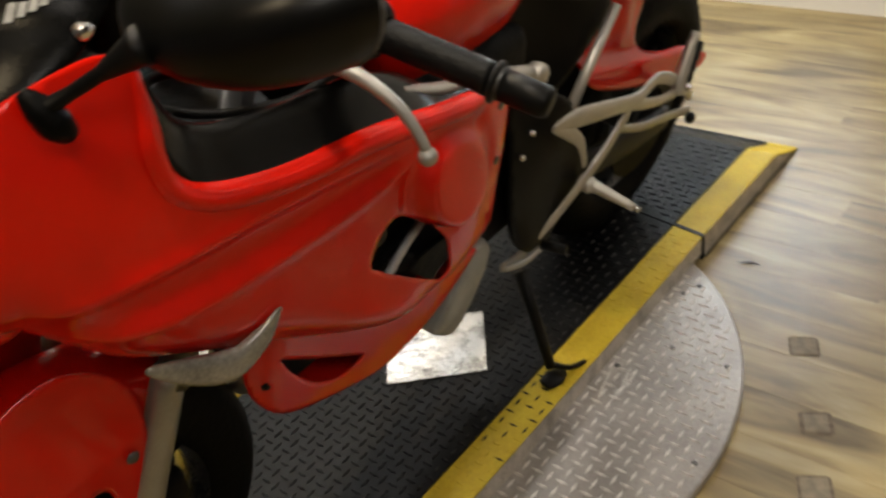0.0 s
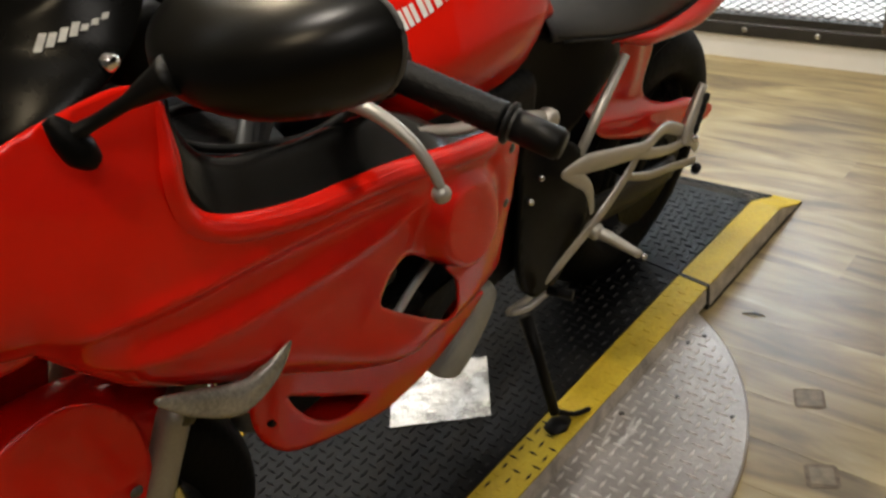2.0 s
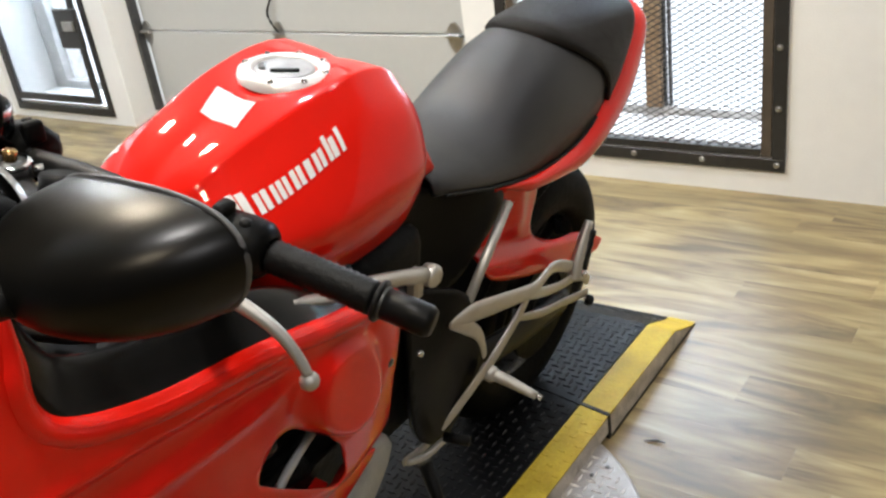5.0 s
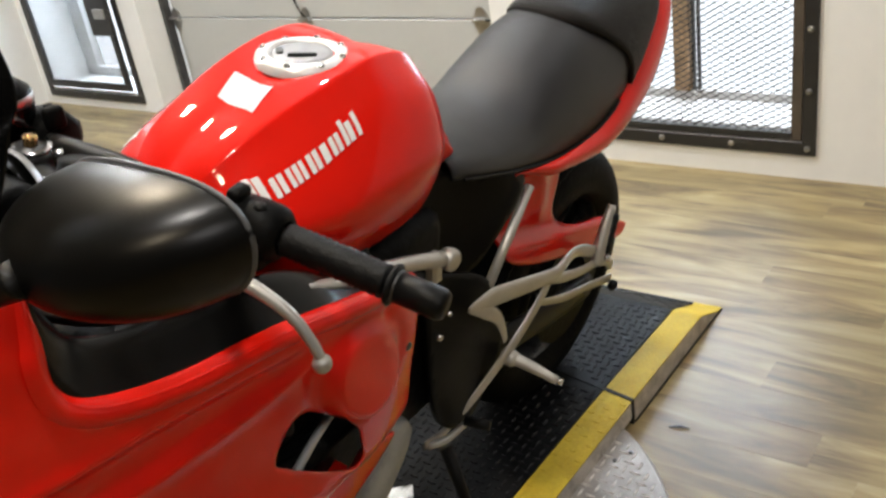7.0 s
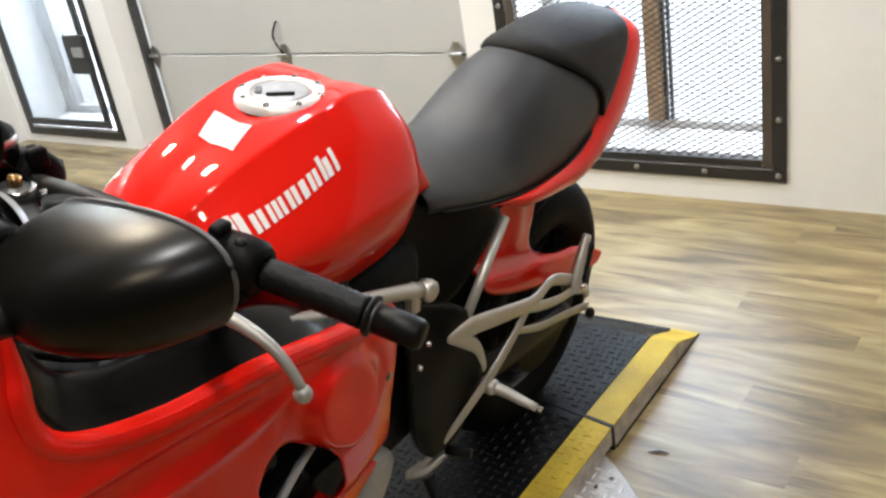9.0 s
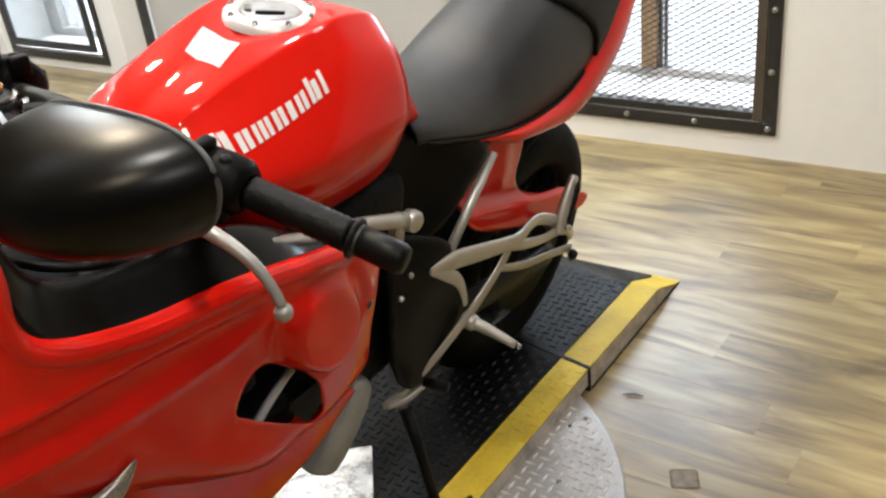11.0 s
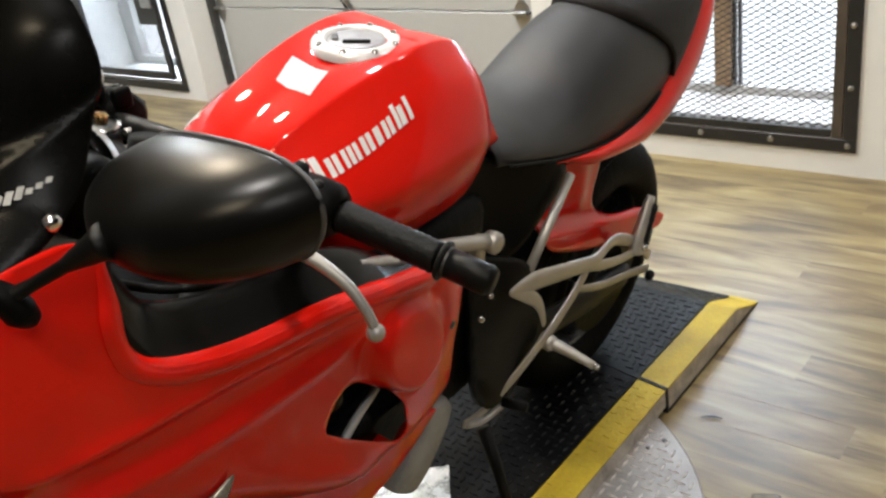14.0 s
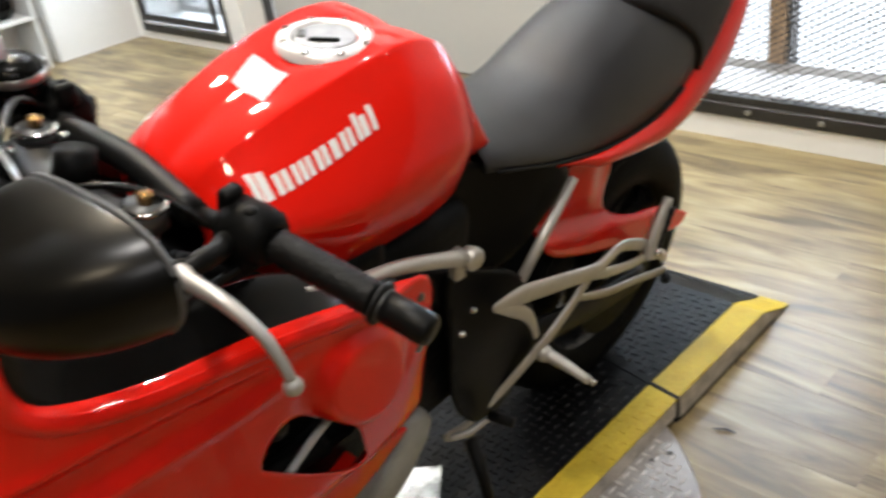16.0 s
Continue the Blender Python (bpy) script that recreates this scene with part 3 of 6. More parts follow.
def plank_floor():
    """Planks along y; each near one is a piece, the far ones are joined."""
    rng = random.Random(4)
    W, gap = 0.118, 0.0003
    shared = {}
    far_boxes = []
    x = X0
    count = 0
    while x < WX + 0.05:
        y = Y0 - rng.random() * 1.0
        while y < 7.4:
            ln = rng.choice((1.2, 1.5, 1.8))
            if y + ln < Y0:
                y += ln
                continue
            near = 0.3 < x < WX and -2.0 < y < 4.4 and count < 300
            if near:
                key = ln
                if key not in shared:
                    shared[key] = finish("plank", box(0, W - gap, 0, ln - gap, -0.0035, 0.0, 0.00015), PLANK)
                o = new("plank", shared[key])
                o.parent = floor
                o.location = (x, y, 0)
                count += 1
            else:
                far_boxes.append((x, min(x + W - gap, WX + 0.02), max(y, Y0 - 0.05), min(y + ln - gap, 7.42)))
            y += ln
        x += W
    verts, faces = [], []
    for a, b_, c, d in far_boxes:
        n = len(verts)
        verts += [(a, c, 0), (b_, c, 0), (b_, d, 0), (a, d, 0), (a, c, -0.0035), (b_, c, -0.0035), (b_, d, -0.0035), (a, d, -0.0035)]
        faces += [(n, n + 1, n + 2, n + 3), (n, n + 4, n + 5, n + 1), (n + 1, n + 5, n + 6, n + 2), (n + 2, n + 6, n + 7, n + 3), (n + 3, n + 7, n + 4, n)]
    me = bpy.data.meshes.new("far_planks")
    me.from_pydata(verts, [], faces)
    me.materials.append(PLANK)
    o = new("far_planks", me)
    o.parent = floor
    tagged(o, kind="stuff")


GLASS = bpy.data.materials.new("window_glass")
GLASS.use_nodes = True
_g = GLASS.node_tree.nodes["Principled BSDF"]
_g.inputs["Base Color"].default_value = (0.96, 0.98, 0.98, 1)
_g.inputs["Roughness"].default_value = 0.02
_g.inputs["Transmission Weight"].default_value = 1.0
_g.inputs["IOR"].default_value = 1.05
MARK_WORN = material("imprint_worn", (0.17, 0.135, 0.088), 0.6, vary=0.4, scale=50, second=(0.27, 0.215, 0.14))
MARK = material("imprint", (0.085, 0.06, 0.035), 0.7, vary=0.4, scale=40, second=(0.2, 0.15, 0.09))
SKY_CARD = glow("bright_outdoors", (0.92, 0.95, 1.0), 1.95)
wide_window()
narrow_window()
roll_up_door()
stand()
floor_marks()
b_ = bmesh.new()
bmesh.ops.create_grid(b_, x_segments=1, y_segments=1, size=1)
for v_ in b_.verts:
    v_.co = Vector((4.2, v_.co.y * 13 + 3, v_.co.x * 4 + 3.8))
structure("backdrop", b_, SKY_CARD, "bright overcast daylight outside", "backdrop")

# ---------------------------------------------------------------- the motorcycle
RED = material("red_paint", (0.70, 0.009, 0.003), 0.42, vary=0.05, scale=2.0, coat=0.78, rough_vary=0.05, spec=0.03, coat_rough=0.035)
BLACK_PLASTIC = material("black_plastic", (0.0035, 0.0035, 0.0034), 0.42, vary=0.25, scale=18, bump=0.08, bump_scale=220, spec=0.06)
BLACK_SATIN = material("black_satin", (0.0035, 0.0034, 0.0032), 0.42, vary=0.15, scale=10, bump=0.02, bump_scale=400, rough_vary=0.05, spec=0.17)
BLACK_GLOSS = material("smoked_screen", (0.0028, 0.0028, 0.0026), 0.26, vary=0.3, scale=6, rough_vary=0.05, spec=0.10)
VINYL = material("seat_vinyl", (0.016, 0.016, 0.0175), 0.46, vary=0.15, scale=30, bump=0.2, bump_scale=420, spec=0.55)
LINING = material("cockpit_plastic", (0.0040, 0.0038, 0.0035), 0.22, vary=0.2, scale=14, bump=0.02, bump_scale=160, spec=0.28)
RING_METAL = material("ring_metal", (0.74, 0.74, 0.73), 0.32, metal=0.35, vary=0.06, scale=40)
VINYL_REAR = material("pillion_vinyl", (0.011, 0.0095, 0.0085), 0.5, vary=0.15, scale=30, bump=0.3, bump_scale=420, spec=0.16)
RUBBER = material("rubber", (0.004, 0.004, 0.004), 0.5, vary=0.3, scale=20, bump=0.2, bump_scale=160, spec=0.18)
TYRE_RUBBER = material("tyre_rubber", (0.004, 0.004, 0.004), 0.6, vary=0.3, scale=12, bump=0.2, bump_scale=90, spec=0.06)
SILVER = material("cast_aluminium", (0.47, 0.45, 0.41), 0.40, metal=0.6, vary=0.1, scale=25, bump=0.06, bump_scale=200)
GREY_CASE = material("grey_engine_case", (0.36, 0.36, 0.335), 0.55, metal=0.2, vary=0.2, scale=24, bump=0.25, bump_scale=40)
FORK_SILVER = material("fork_silver", (0.36, 0.34, 0.29), 0.38, metal=0.6, vary=0.12, scale=20)
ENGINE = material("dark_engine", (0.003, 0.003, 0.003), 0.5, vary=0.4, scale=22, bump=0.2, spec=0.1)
CHROME = material("chrome", (0.72, 0.72, 0.72), 0.12, metal=1.0, vary=0.05)
DECAL_WHITE = material("white_vinyl", (0.78, 0.77, 0.75), 0.4, vary=0.04, scale=30)
DECAL_GREY = material("grey_vinyl", (0.42, 0.42, 0.40), 0.5, vary=0.3, scale=60)
LENS = material("headlight_lens", (0.35, 0.37, 0.37), 0.1, metal=0.4, vary=0.3, scale=20, coat=1.0)
SIGNAL_GREY = material("signal_lens", (0.27, 0.26, 0.235), 0.22, metal=0.3, vary=0.6, scale=16, coat=0.6)
AMBER = material("amber_plastic", (0.7, 0.22, 0.02), 0.2, vary=0.1, coat=0.5)
MIRROR_SHELL = material("mirror_shell", (0.0022, 0.0021, 0.0019), 0.31, vary=0.15, scale=10, bump=0.02, bump_scale=400, rough_vary=0.04, spec=0.22)
RIM_BLACK = material("rim_black", (0.012, 0.012, 0.013), 0.28, vary=0.2, scale=20, spec=0.6)
STEM_GREY = material("grey_plastic", (0.07, 0.07, 0.073), 0.4, vary=0.2, scale=40)
BRONZE = material("bronze", (0.42, 0.26, 0.10), 0.25, metal=0.9, vary=0.1)
PAPER = material("pale_paper", (0.6, 0.6, 0.62), 0.7, vary=0.25, scale=50)

BIKE_M = Matrix.Translation((-0.02, 0.17, 0.065)) @ Matrix.Rotation(radians(12.5), 4, "X")
bike = thing("motorcycle", "red sport motorcycle with black seat leaning on its side stand", "motorcycle", BIKE_M)


def flip_y(bm):
    """The mirror image across the centre plane, as a new bmesh."""
    c = bm.copy()
    for v in c.verts:
        v.co.y = -v.co.y
    bmesh.ops.reverse_faces(c, faces=c.faces[:])
    return c


def both(name, bm, mat, parent, label="", smooth=True):
    """A left piece and its mirror image."""
    other = flip_y(bm)
    a = part(name, bm, mat, parent, label, smooth)
    b = part(name, other, mat, parent, label, smooth)
    return a, b


def lerp_table(table, x):
    """Linear between (x, value) rows."""
    if x <= table[0][0]:
        return table[0][1]
    for (a, va), (b, vb) in zip(table, table[1:]):
        if x <= b:
            return va + (vb - va) * (x - a) / (b - a)
    return table[-1][1]


def smooth_table(table, x):
    if x <= table[0][0]:
        return table[0][1]
    for i, ((a, va), (b, vb)) in enumerate(zip(table, table[1:])):
        if x <= b:
            p = table[max(i - 1, 0)]
            q = table[min(i + 2, len(table) - 1)]
            ma = (vb - p[1]) / (b - p[0]) if b != p[0] else 0
            mb = (q[1] - va) / (q[0] - a) if q[0] != a else 0
            h = b - a
            t = (x - a) / h
            return (2 * t ** 3 - 3 * t * t + 1) * va + (t ** 3 - 2 * t * t + t) * h * ma + (-2 * t ** 3 + 3 * t * t) * vb + (t ** 3 - t * t) * h * mb
    return table[-1][1]


def rounded(points, n=6):
    """A closed outline with its corners eased, through 2D points; a point with a third value 1 stays sharp."""
    out = []
    m = len(points)
    for i in range(m):
        p0, p1, p2, p3 = (points[(i + k) % m] for k in (-1, 0, 1, 2))
        a, b = np.array(p1[:2]), np.array(p2[:2])
        ta = np.zeros(2) if len(p1) > 2 else (b - np.array(p0[:2])) * 0.5
        tb = np.zeros(2) if len(p2) > 2 else (np.array(p3[:2]) - a) * 0.5
        if len(p1) > 2:
            ta = (b - a)
        if len(p2) > 2:
            tb = (b - a)
        d = np.linalg.norm(b - a)
        for tv in (ta, tb):
            l = np.linalg.norm(tv)
            if l > 1.2 * d:
                tv *= 1.2 * d / l
        for k in range(n):
            t = k / n
            out.append((2 * t ** 3 - 3 * t * t + 1) * a + (t ** 3 - 2 * t * t + t) * ta + (-2 * t ** 3 + 3 * t * t) * b + (t ** 3 - t * t) * tb)
    return np.array(out)


def inside(poly, px, pz):
    r = np.zeros(px.shape, bool)
    n = len(poly)
    for i in range(n):
        (x1, z1), (x2, z2) = poly[i], poly[(i + 1) % n]
        c = (z1 > pz) != (z2 > pz)
        with np.errstate(divide="ignore", invalid="ignore"):
            r ^= c & (px < (x2 - x1) * (pz - z1) / (z2 - z1 + 1e-12) + x1)
    return r


def panel(outline, holes, lat, step=0.007):
    """A shell given by its side outline and its distance from the centre plane; edges follow the outline."""
    lo, hi = outline.min(0), outline.max(0)
    nx, nz = int((hi[0] - lo[0]) / step) + 3, int((hi[1] - lo[1]) / step) + 3
    gx, gz = lo[0] - step + np.arange(nx) * step, lo[1] - step + np.arange(nz) * step
    X, Z = np.meshgrid(gx, gz, indexing="ij")
    cx, cz = X[:-1, :-1] + step / 2, Z[:-1, :-1] + step / 2
    keep = inside(outline, cx, cz)
    for h in holes:
        keep &= ~inside(h, cx, cz)
    use = np.zeros(X.shape, int)
    for dx in (0, 1):
        for dz in (0, 1):
            use[dx:nx - 1 + dx, dz:nz - 1 + dz] += keep
    rim = (use > 0) & (use < 4)
    segs = []
    for poly in (outline, *holes):
        segs.append(np.stack([poly, np.roll(poly, -1, 0)], 1))
    segs = np.concatenate(segs)
    A, D = segs[:, 0], segs[:, 1] - segs[:, 0]
    for i, j in np.argwhere(rim):
        p = np.array([X[i, j], Z[i, j]])
        t = np.clip(((p - A) * D).sum(1) / ((D * D).sum(1) + 1e-12), 0, 1)
        q = A + D * t[:, None]
        k = ((q - p) ** 2).sum(1).argmin()
        X[i, j], Z[i, j] = q[k]
    b = bmesh.new()
    vs = {}
    for i, j in np.argwhere(use > 0):
        vs[i, j] = b.verts.new((X[i, j], lat(float(X[i, j]), float(Z[i, j])), Z[i, j]))
    for i, j in np.argwhere(keep):
        b.faces.new((vs[i, j], vs[i + 1, j], vs[i + 1, j + 1], vs[i, j + 1]))
    bmesh.ops.recalc_face_normals(b, faces=b.faces[:])
    b.normal_update()
    if sum(f.normal.y for f in b.faces) > 0:
        bmesh.ops.reverse_faces(b, faces=b.faces[:])
    return b


def thicken(obs, t=0.004):
    for o in obs if isinstance(obs, tuple) else (obs,):
        m = o.modifiers.new("shell", "SOLIDIFY")
        m.thickness, m.offset = t, -1
    return obs


def gauss(d, s):
    return math.exp(-(d / s) ** 2)


def seg_dist(x, z, a, b):
    ax, az, bx, bz = *a, *b
    dx, dz = bx - ax, bz - az
    t = max(0, min(1, ((x - ax) * dx + (z - az) * dz) / (dx * dx + dz * dz)))
    return math.hypot(x - ax - dx * t, z - az - dz * t), t


# ---- fuel tank: sections along x of top, crease, flank and lower edge
TANK = [(0.430, 0.946, 0.040, 0.944, 0.080, 0.915, 0.085, 0.875), (0.445, 0.968, 0.052, 0.965, 0.112, 0.92, 0.108, 0.865),
        (0.48, 0.990, 0.065, 0.992, 0.142, 0.926, 0.124, 0.848), (0.55, 1.016, 0.076, 1.019, 0.163, 0.926, 0.136, 0.824),
        (0.62, 1.031, 0.084, 1.036, 0.170, 0.925, 0.138, 0.816), (0.69, 1.038, 0.087, 1.047, 0.170, 0.924, 0.140, 0.816),
        (0.74, 1.040, 0.087, 1.049, 0.167, 0.920, 0.144, 0.824), (0.785, 1.035, 0.087, 1.041, 0.159, 0.920, 0.138, 0.832),
        (0.812, 1.022, 0.086, 1.025, 0.146, 0.920, 0.126, 0.842), (0.832, 1.003, 0.081, 1.001, 0.129, 0.918, 0.110, 0.857),
        (0.846, 0.978, 0.070, 0.973, 0.110, 0.914, 0.094, 0.872), (0.858, 0.946, 0.05, 0.940, 0.085, 0.906, 0.075, 0.887), (0.866, 0.915, 0.03, 0.912, 0.045, 0.90, 0.045, 0.896)]


def flank_curve(zt, wk, zk, wm, zm, wb, zb, x):
    """Half a section from the crease down; the flank is fuller towards the rear."""
    f = 0.52 + 0.14 * min(1, max(0, (x - 0.62) / 0.16))
    return [(wk - 0.03, zk + 0.055, 0), (wk, zk, 0), (wk + (wm - wk) * f, zk + (zm - zk) * 0.42, 0), (wm, zm, 0), (wm - 0.005, zm - (zm - zb) * 0.5, 0), (wb, zb, 0)]


def tank_at(x):
    return [smooth_table([(r[0], r[k]) for r in TANK], x) for k in range(1, 8)]


def tank_section(x):
    zt, wk, zk, wm, zm, wb, zb = tank_at(x)
    half = []
    for k in range(7):
        t = k / 6
        half.append((wk * t, zt + (zk - zt) * t * t + 0.004 * math.sin(math.pi * t)))
    c = catmull(flank_curve(zt, wk, zk, wm, zm, wb, zb, x), 6)[6:]
    half[-1:] = [(wk - 0.005, zk + 0.0008), (wk - 0.001, zk - 0.0004)]
    half += [(wk + 0.0012, zk - 0.003)] + [(p.x, p.y) for p in c[1:]]
    pts = [Vector((x, -w, z)) for w, z in reversed(half)] + [Vector((x, w, z)) for w, z in half[1:]]
    return pts


def tank_side(x, z):
    """The left flank of the tank at a height, and the way out of it."""
    zt, wk, zk, wm, zm, wb, zb = tank_at(x)
    c = catmull(flank_curve(zt, wk, zk, wm, zm, wb, zb, x)[:5], 12)[12:]
    for p, q in zip(c, c[1:]):
        if q.y <= z <= p.y:
            t = (p.y - z) / (p.y - q.y + 1e-9)
            d = (q - p).normalized()
            return Vector((x, -(p.x + (q.x - p.x) * t), z)), Vector((0, d.y, d.x)).normalized()
    return Vector((x, -wk, zk)), Vector((0, -0.8, 0.6))


b = bmesh.new()
skin(b, [tank_section(0.430 + (0.866 - 0.430) * k / 60) for k in range(61)], closed=False)
bmesh.ops.recalc_face_normals(b, faces=b.faces[:])
tank = part("fuel_tank", b, RED, bike, "glossy red fuel tank with white side bars", smooth=True)
thicken(tank, 0.003)

CAP_GREY = material("cap_grey", (0.30, 0.30, 0.31), 0.45, metal=0.5, vary=0.25, scale=60)
CAP = Vector((0.69, 0.0, 1.041))
capm = Matrix.Translation(CAP) @ Matrix.Rotation(radians(1), 4, "Y")
ring = part("filler_ring", lathe([(0.041, 0.0), (0.043, 0.007), (0.048, 0.009), (0.056, 0.007), (0.062, 0.004), (0.064, -0.006)], "z", (0, 0, 0), 40), RING_METAL, tank, "bright silver filler ring", True, capm)
cap = part("filler_cap", lathe([(0.0, 0.006), (0.035, 0.007), (0.039, 0.006), (0.041, 0.002)], "z", (0, 0, 0), 32), CAP_GREY, tank, "brushed grey filler cap", True, capm)
part("keyhole_flap", box(-0.020, 0.018, -0.0045, 0.0045, 0.0065, 0.010, 0.002, seg=2), BLACK_PLASTIC, cap, "dark keyhole flap", at=pose(-0.010, -0.010, 0, 0, 0, -46))
part("cap_hinge", box(-0.005, 0.005, -0.011, 0.011, 0.0065, 0.010, 0.002), DARK_HW, cap, at=pose(-0.019, 0.023, 0, 0, 0, -46))
for k in range(8):
    a = 2 * math.pi * (k + 0.5) / 8
    part("ring_bolt", lathe([(0.0, 0.0045), (0.004, 0.0035), (0.005, 0.0)], "z", (0.055 * math.cos(a), 0.055 * math.sin(a), 0.006), 10), CHROME, ring, smooth=True)
b = bmesh.new()
pz = lambda x, y: tank_at(x)[0] + (tank_at(x)[2] - tank_at(x)[0]) * (abs(y) / tank_at(x)[1]) ** 2 + 0.004 * math.sin(math.pi * min(1, abs(y) / tank_at(x)[1])) + 0.0015
quad = [(0.559, 0.022), (0.609, 0.042), (0.606, -0.027), (0.553, -0.044)]
grid = []
for i in range(7):
    row = []
    for j in range(7):
        u, v = i / 6, j / 6
        x = (quad[0][0] * (1 - u) + quad[1][0] * u) * (1 - v) + (quad[3][0] * (1 - u) + quad[2][0] * u) * v
        y = (quad[0][1] * (1 - u) + quad[1][1] * u) * (1 - v) + (quad[3][1] * (1 - u) + quad[2][1] * u) * v
        row.append(b.verts.new((x, y, pz(x, y))))
    grid.append(row)
for i in range(6):
    for j in range(6):
        b.faces.new((grid[i][j], grid[i + 1][j], grid[i + 1][j + 1], grid[i][j + 1]))
bmesh.ops.recalc_face_normals(b, faces=b.faces[:])
part("warning_sticker", b, PAPER, tank, "blank white sticker", True)

# plain white shapes where the maker's lettering stands: width, height (1 is full)
MARKS = [(0.006, 1.0), (0.008, 0.95), (0.0065, 0.72), (0.0065, 0.72), (0.0055, 0.70), (0.006, 0.70), (0.0055, 0.70), (0.0065, 0.72), (0.0065, 0.72), (0.009, 0.70), (0.0065, 0.72), (0.0065, 0.72), (0.006, 1.0), (0.008, 0.80), (0.006, 0.96)]
MARK_GAPS = [0.0015, 0.006, 0.0025, 0.005, 0.0025, 0.0025, 0.005, 0.0025, 0.005, 0.005, 0.0025, 0.005, 0.0015, 0.005, 0.0]


def tank_decal(side):
    """Plain bars in a row along a straight rising line."""
    x = 0.479
    for (w, h), gap in zip(MARKS, MARK_GAPS):
        b = bmesh.new()
        n, m = 2, 5
        rows = []
        for i in range(n + 1):
            xx = x + w * 1.12 * i / n
            r = []
            for j in range(m + 1):
                xs = xx + 0.003 * h * j / m
                z = 0.949 + 0.218 * (xx - 0.470) + 0.0245 * h * j / m
                p, nrm = tank_side(xs, z)
                if nrm.y > 0:
                    nrm = -nrm
                p = p + nrm * 0.0014
                r.append(b.verts.new((p.x, p.y * side, p.z)))
            rows.append(r)
        for i in range(n):
            for j in range(m):
                b.faces.new((rows[i][j], rows[i + 1][j], rows[i + 1][j + 1], rows[i][j + 1]))
        bmesh.ops.recalc_face_normals(b, faces=b.faces[:])
        part("lettering_bar", b, DECAL_WHITE, tank, "plain white bar", True)
        x += w * 1.12 + gap * 1.12


tank_decal(1)
tank_decal(-1)

# ---- knee panel, seat and tail
# the red tail of the tank, a step in from its flanks, running down to the seat's nose
rings = []
for x, zt, w, zb in ((0.795, 1.000, 0.100, 0.838), (0.835, 0.996, 0.100, 0.836), (0.858, 0.980, 0.099, 0.836), (0.878, 0.945, 0.099, 0.837), (0.893, 0.905, 0.100, 0.838), (0.905, 0.868, 0.099, 0.840), (0.911, 0.850, 0.096, 0.843)):
    half = [(w * math.sin(a) ** 0.8, zb + (zt - zb) * (0.30 + 0.70 * math.cos(a) ** 0.9)) for a in (math.pi / 2 * j / 10 for j in range(11))] + [(w * 0.99, zb + (zt - zb) * 0.12), (w * 0.97, zb)]
    rings.append([Vector((x, -y, z)) for y, z in reversed(half)] + [Vector((x, y, z)) for y, z in half[1:]])
b = bmesh.new()
skin(b, rings, closed=False)
bmesh.ops.recalc_face_normals(b, faces=b.faces[:])
thicken(part("tank_tail", b, RED, bike, "red tail piece behind the tank", True), 0.004)

SEAT_EDGE = [(0.897, -0.124, 0.808), (0.985, -0.130, 0.782), (1.053, -0.133, 0.762), (1.21, -0.137, 0.730), (1.372, -0.137, 0.737), (1.475, -0.131, 0.779), (1.573, -0.115, 0.838), (1.654, -0.088, 0.897), (1.690, -0.03, 0.938)]
SEAT_TOP = [(0.885, 0.858), (0.96, 0.848), (1.04, 0.838), (1.12, 0.848), (1.20, 0.892), (1.30, 0.929), (1.42, 0.940), (1.54, 0.946), (1.64, 0.936), (1.69, 0.920)]
_edge = catmull(SEAT_EDGE, 12)


def edge_at(x):
    for p, q in zip(_edge, _edge[1:]):
        if p.x <= x <= q.x:
            return p.lerp(q, (x - p.x) / (q.x - p.x + 1e-9))
    return _edge[-1] if x > 1 else _edge[0]


def seat_skin(x_of, n, lift, full, wide):
    """Rings of a pad; x_of(s, m) gives the place along the seat at s along the pad and m from its middle line to its edge."""
    rings = []
    for k in range(n + 1):
        half = []
        for j in range(13):
            a = j / 12 * math.pi / 2
            m = math.sin(a) ** 0.8
            x = x_of(k / n, m)
            e = edge_at(x)
            zt = smooth_table(SEAT_TOP, x) + lift
            half.append((x, -e.y * m * wide(x), e.z + (zt - e.z) * math.cos(a) ** full(x)))
        rings.append([Vector((x, -y, z)) for x, y, z in reversed(half)] + [Vector((x, y, z)) for x, y, z in half[1:]])
    b = bmesh.new()
    skin(b, rings, closed=False)
    bmesh.ops.recalc_face_normals(b, faces=b.faces[:])
    return b


step_line = lambda m: 1.328 + 0.150 * m ** 3.0
b = seat_skin(lambda s_, m: 0.885 + (step_line(m) + 0.012 - 0.885) * s_, 40, 0.0, lambda x: 0.80 + 0.22 * gauss(x - 1.12, 0.12), lambda x: 0.93 + 0.07 * min(1, max(0, (x - 0.885) / 0.05)) ** 0.6)
seat = part("rider_seat", b, VINYL, bike, "black vinyl rider seat", True)
thicken(seat, 0.006)
for s in (1, -1):
    rim_line = [Vector((p.x, (p.y - 0.002) * s, p.z + 0.001)) for p in _edge if p.x < 1.45]
    part("seat_piping", tube(rim_line[1::3], 0.0028, 8), RUBBER, seat, "black seam along the seat edge", True)


def pillion_x(s_, m):
    a = step_line(m)
    return a + (1.690 - a) * s_


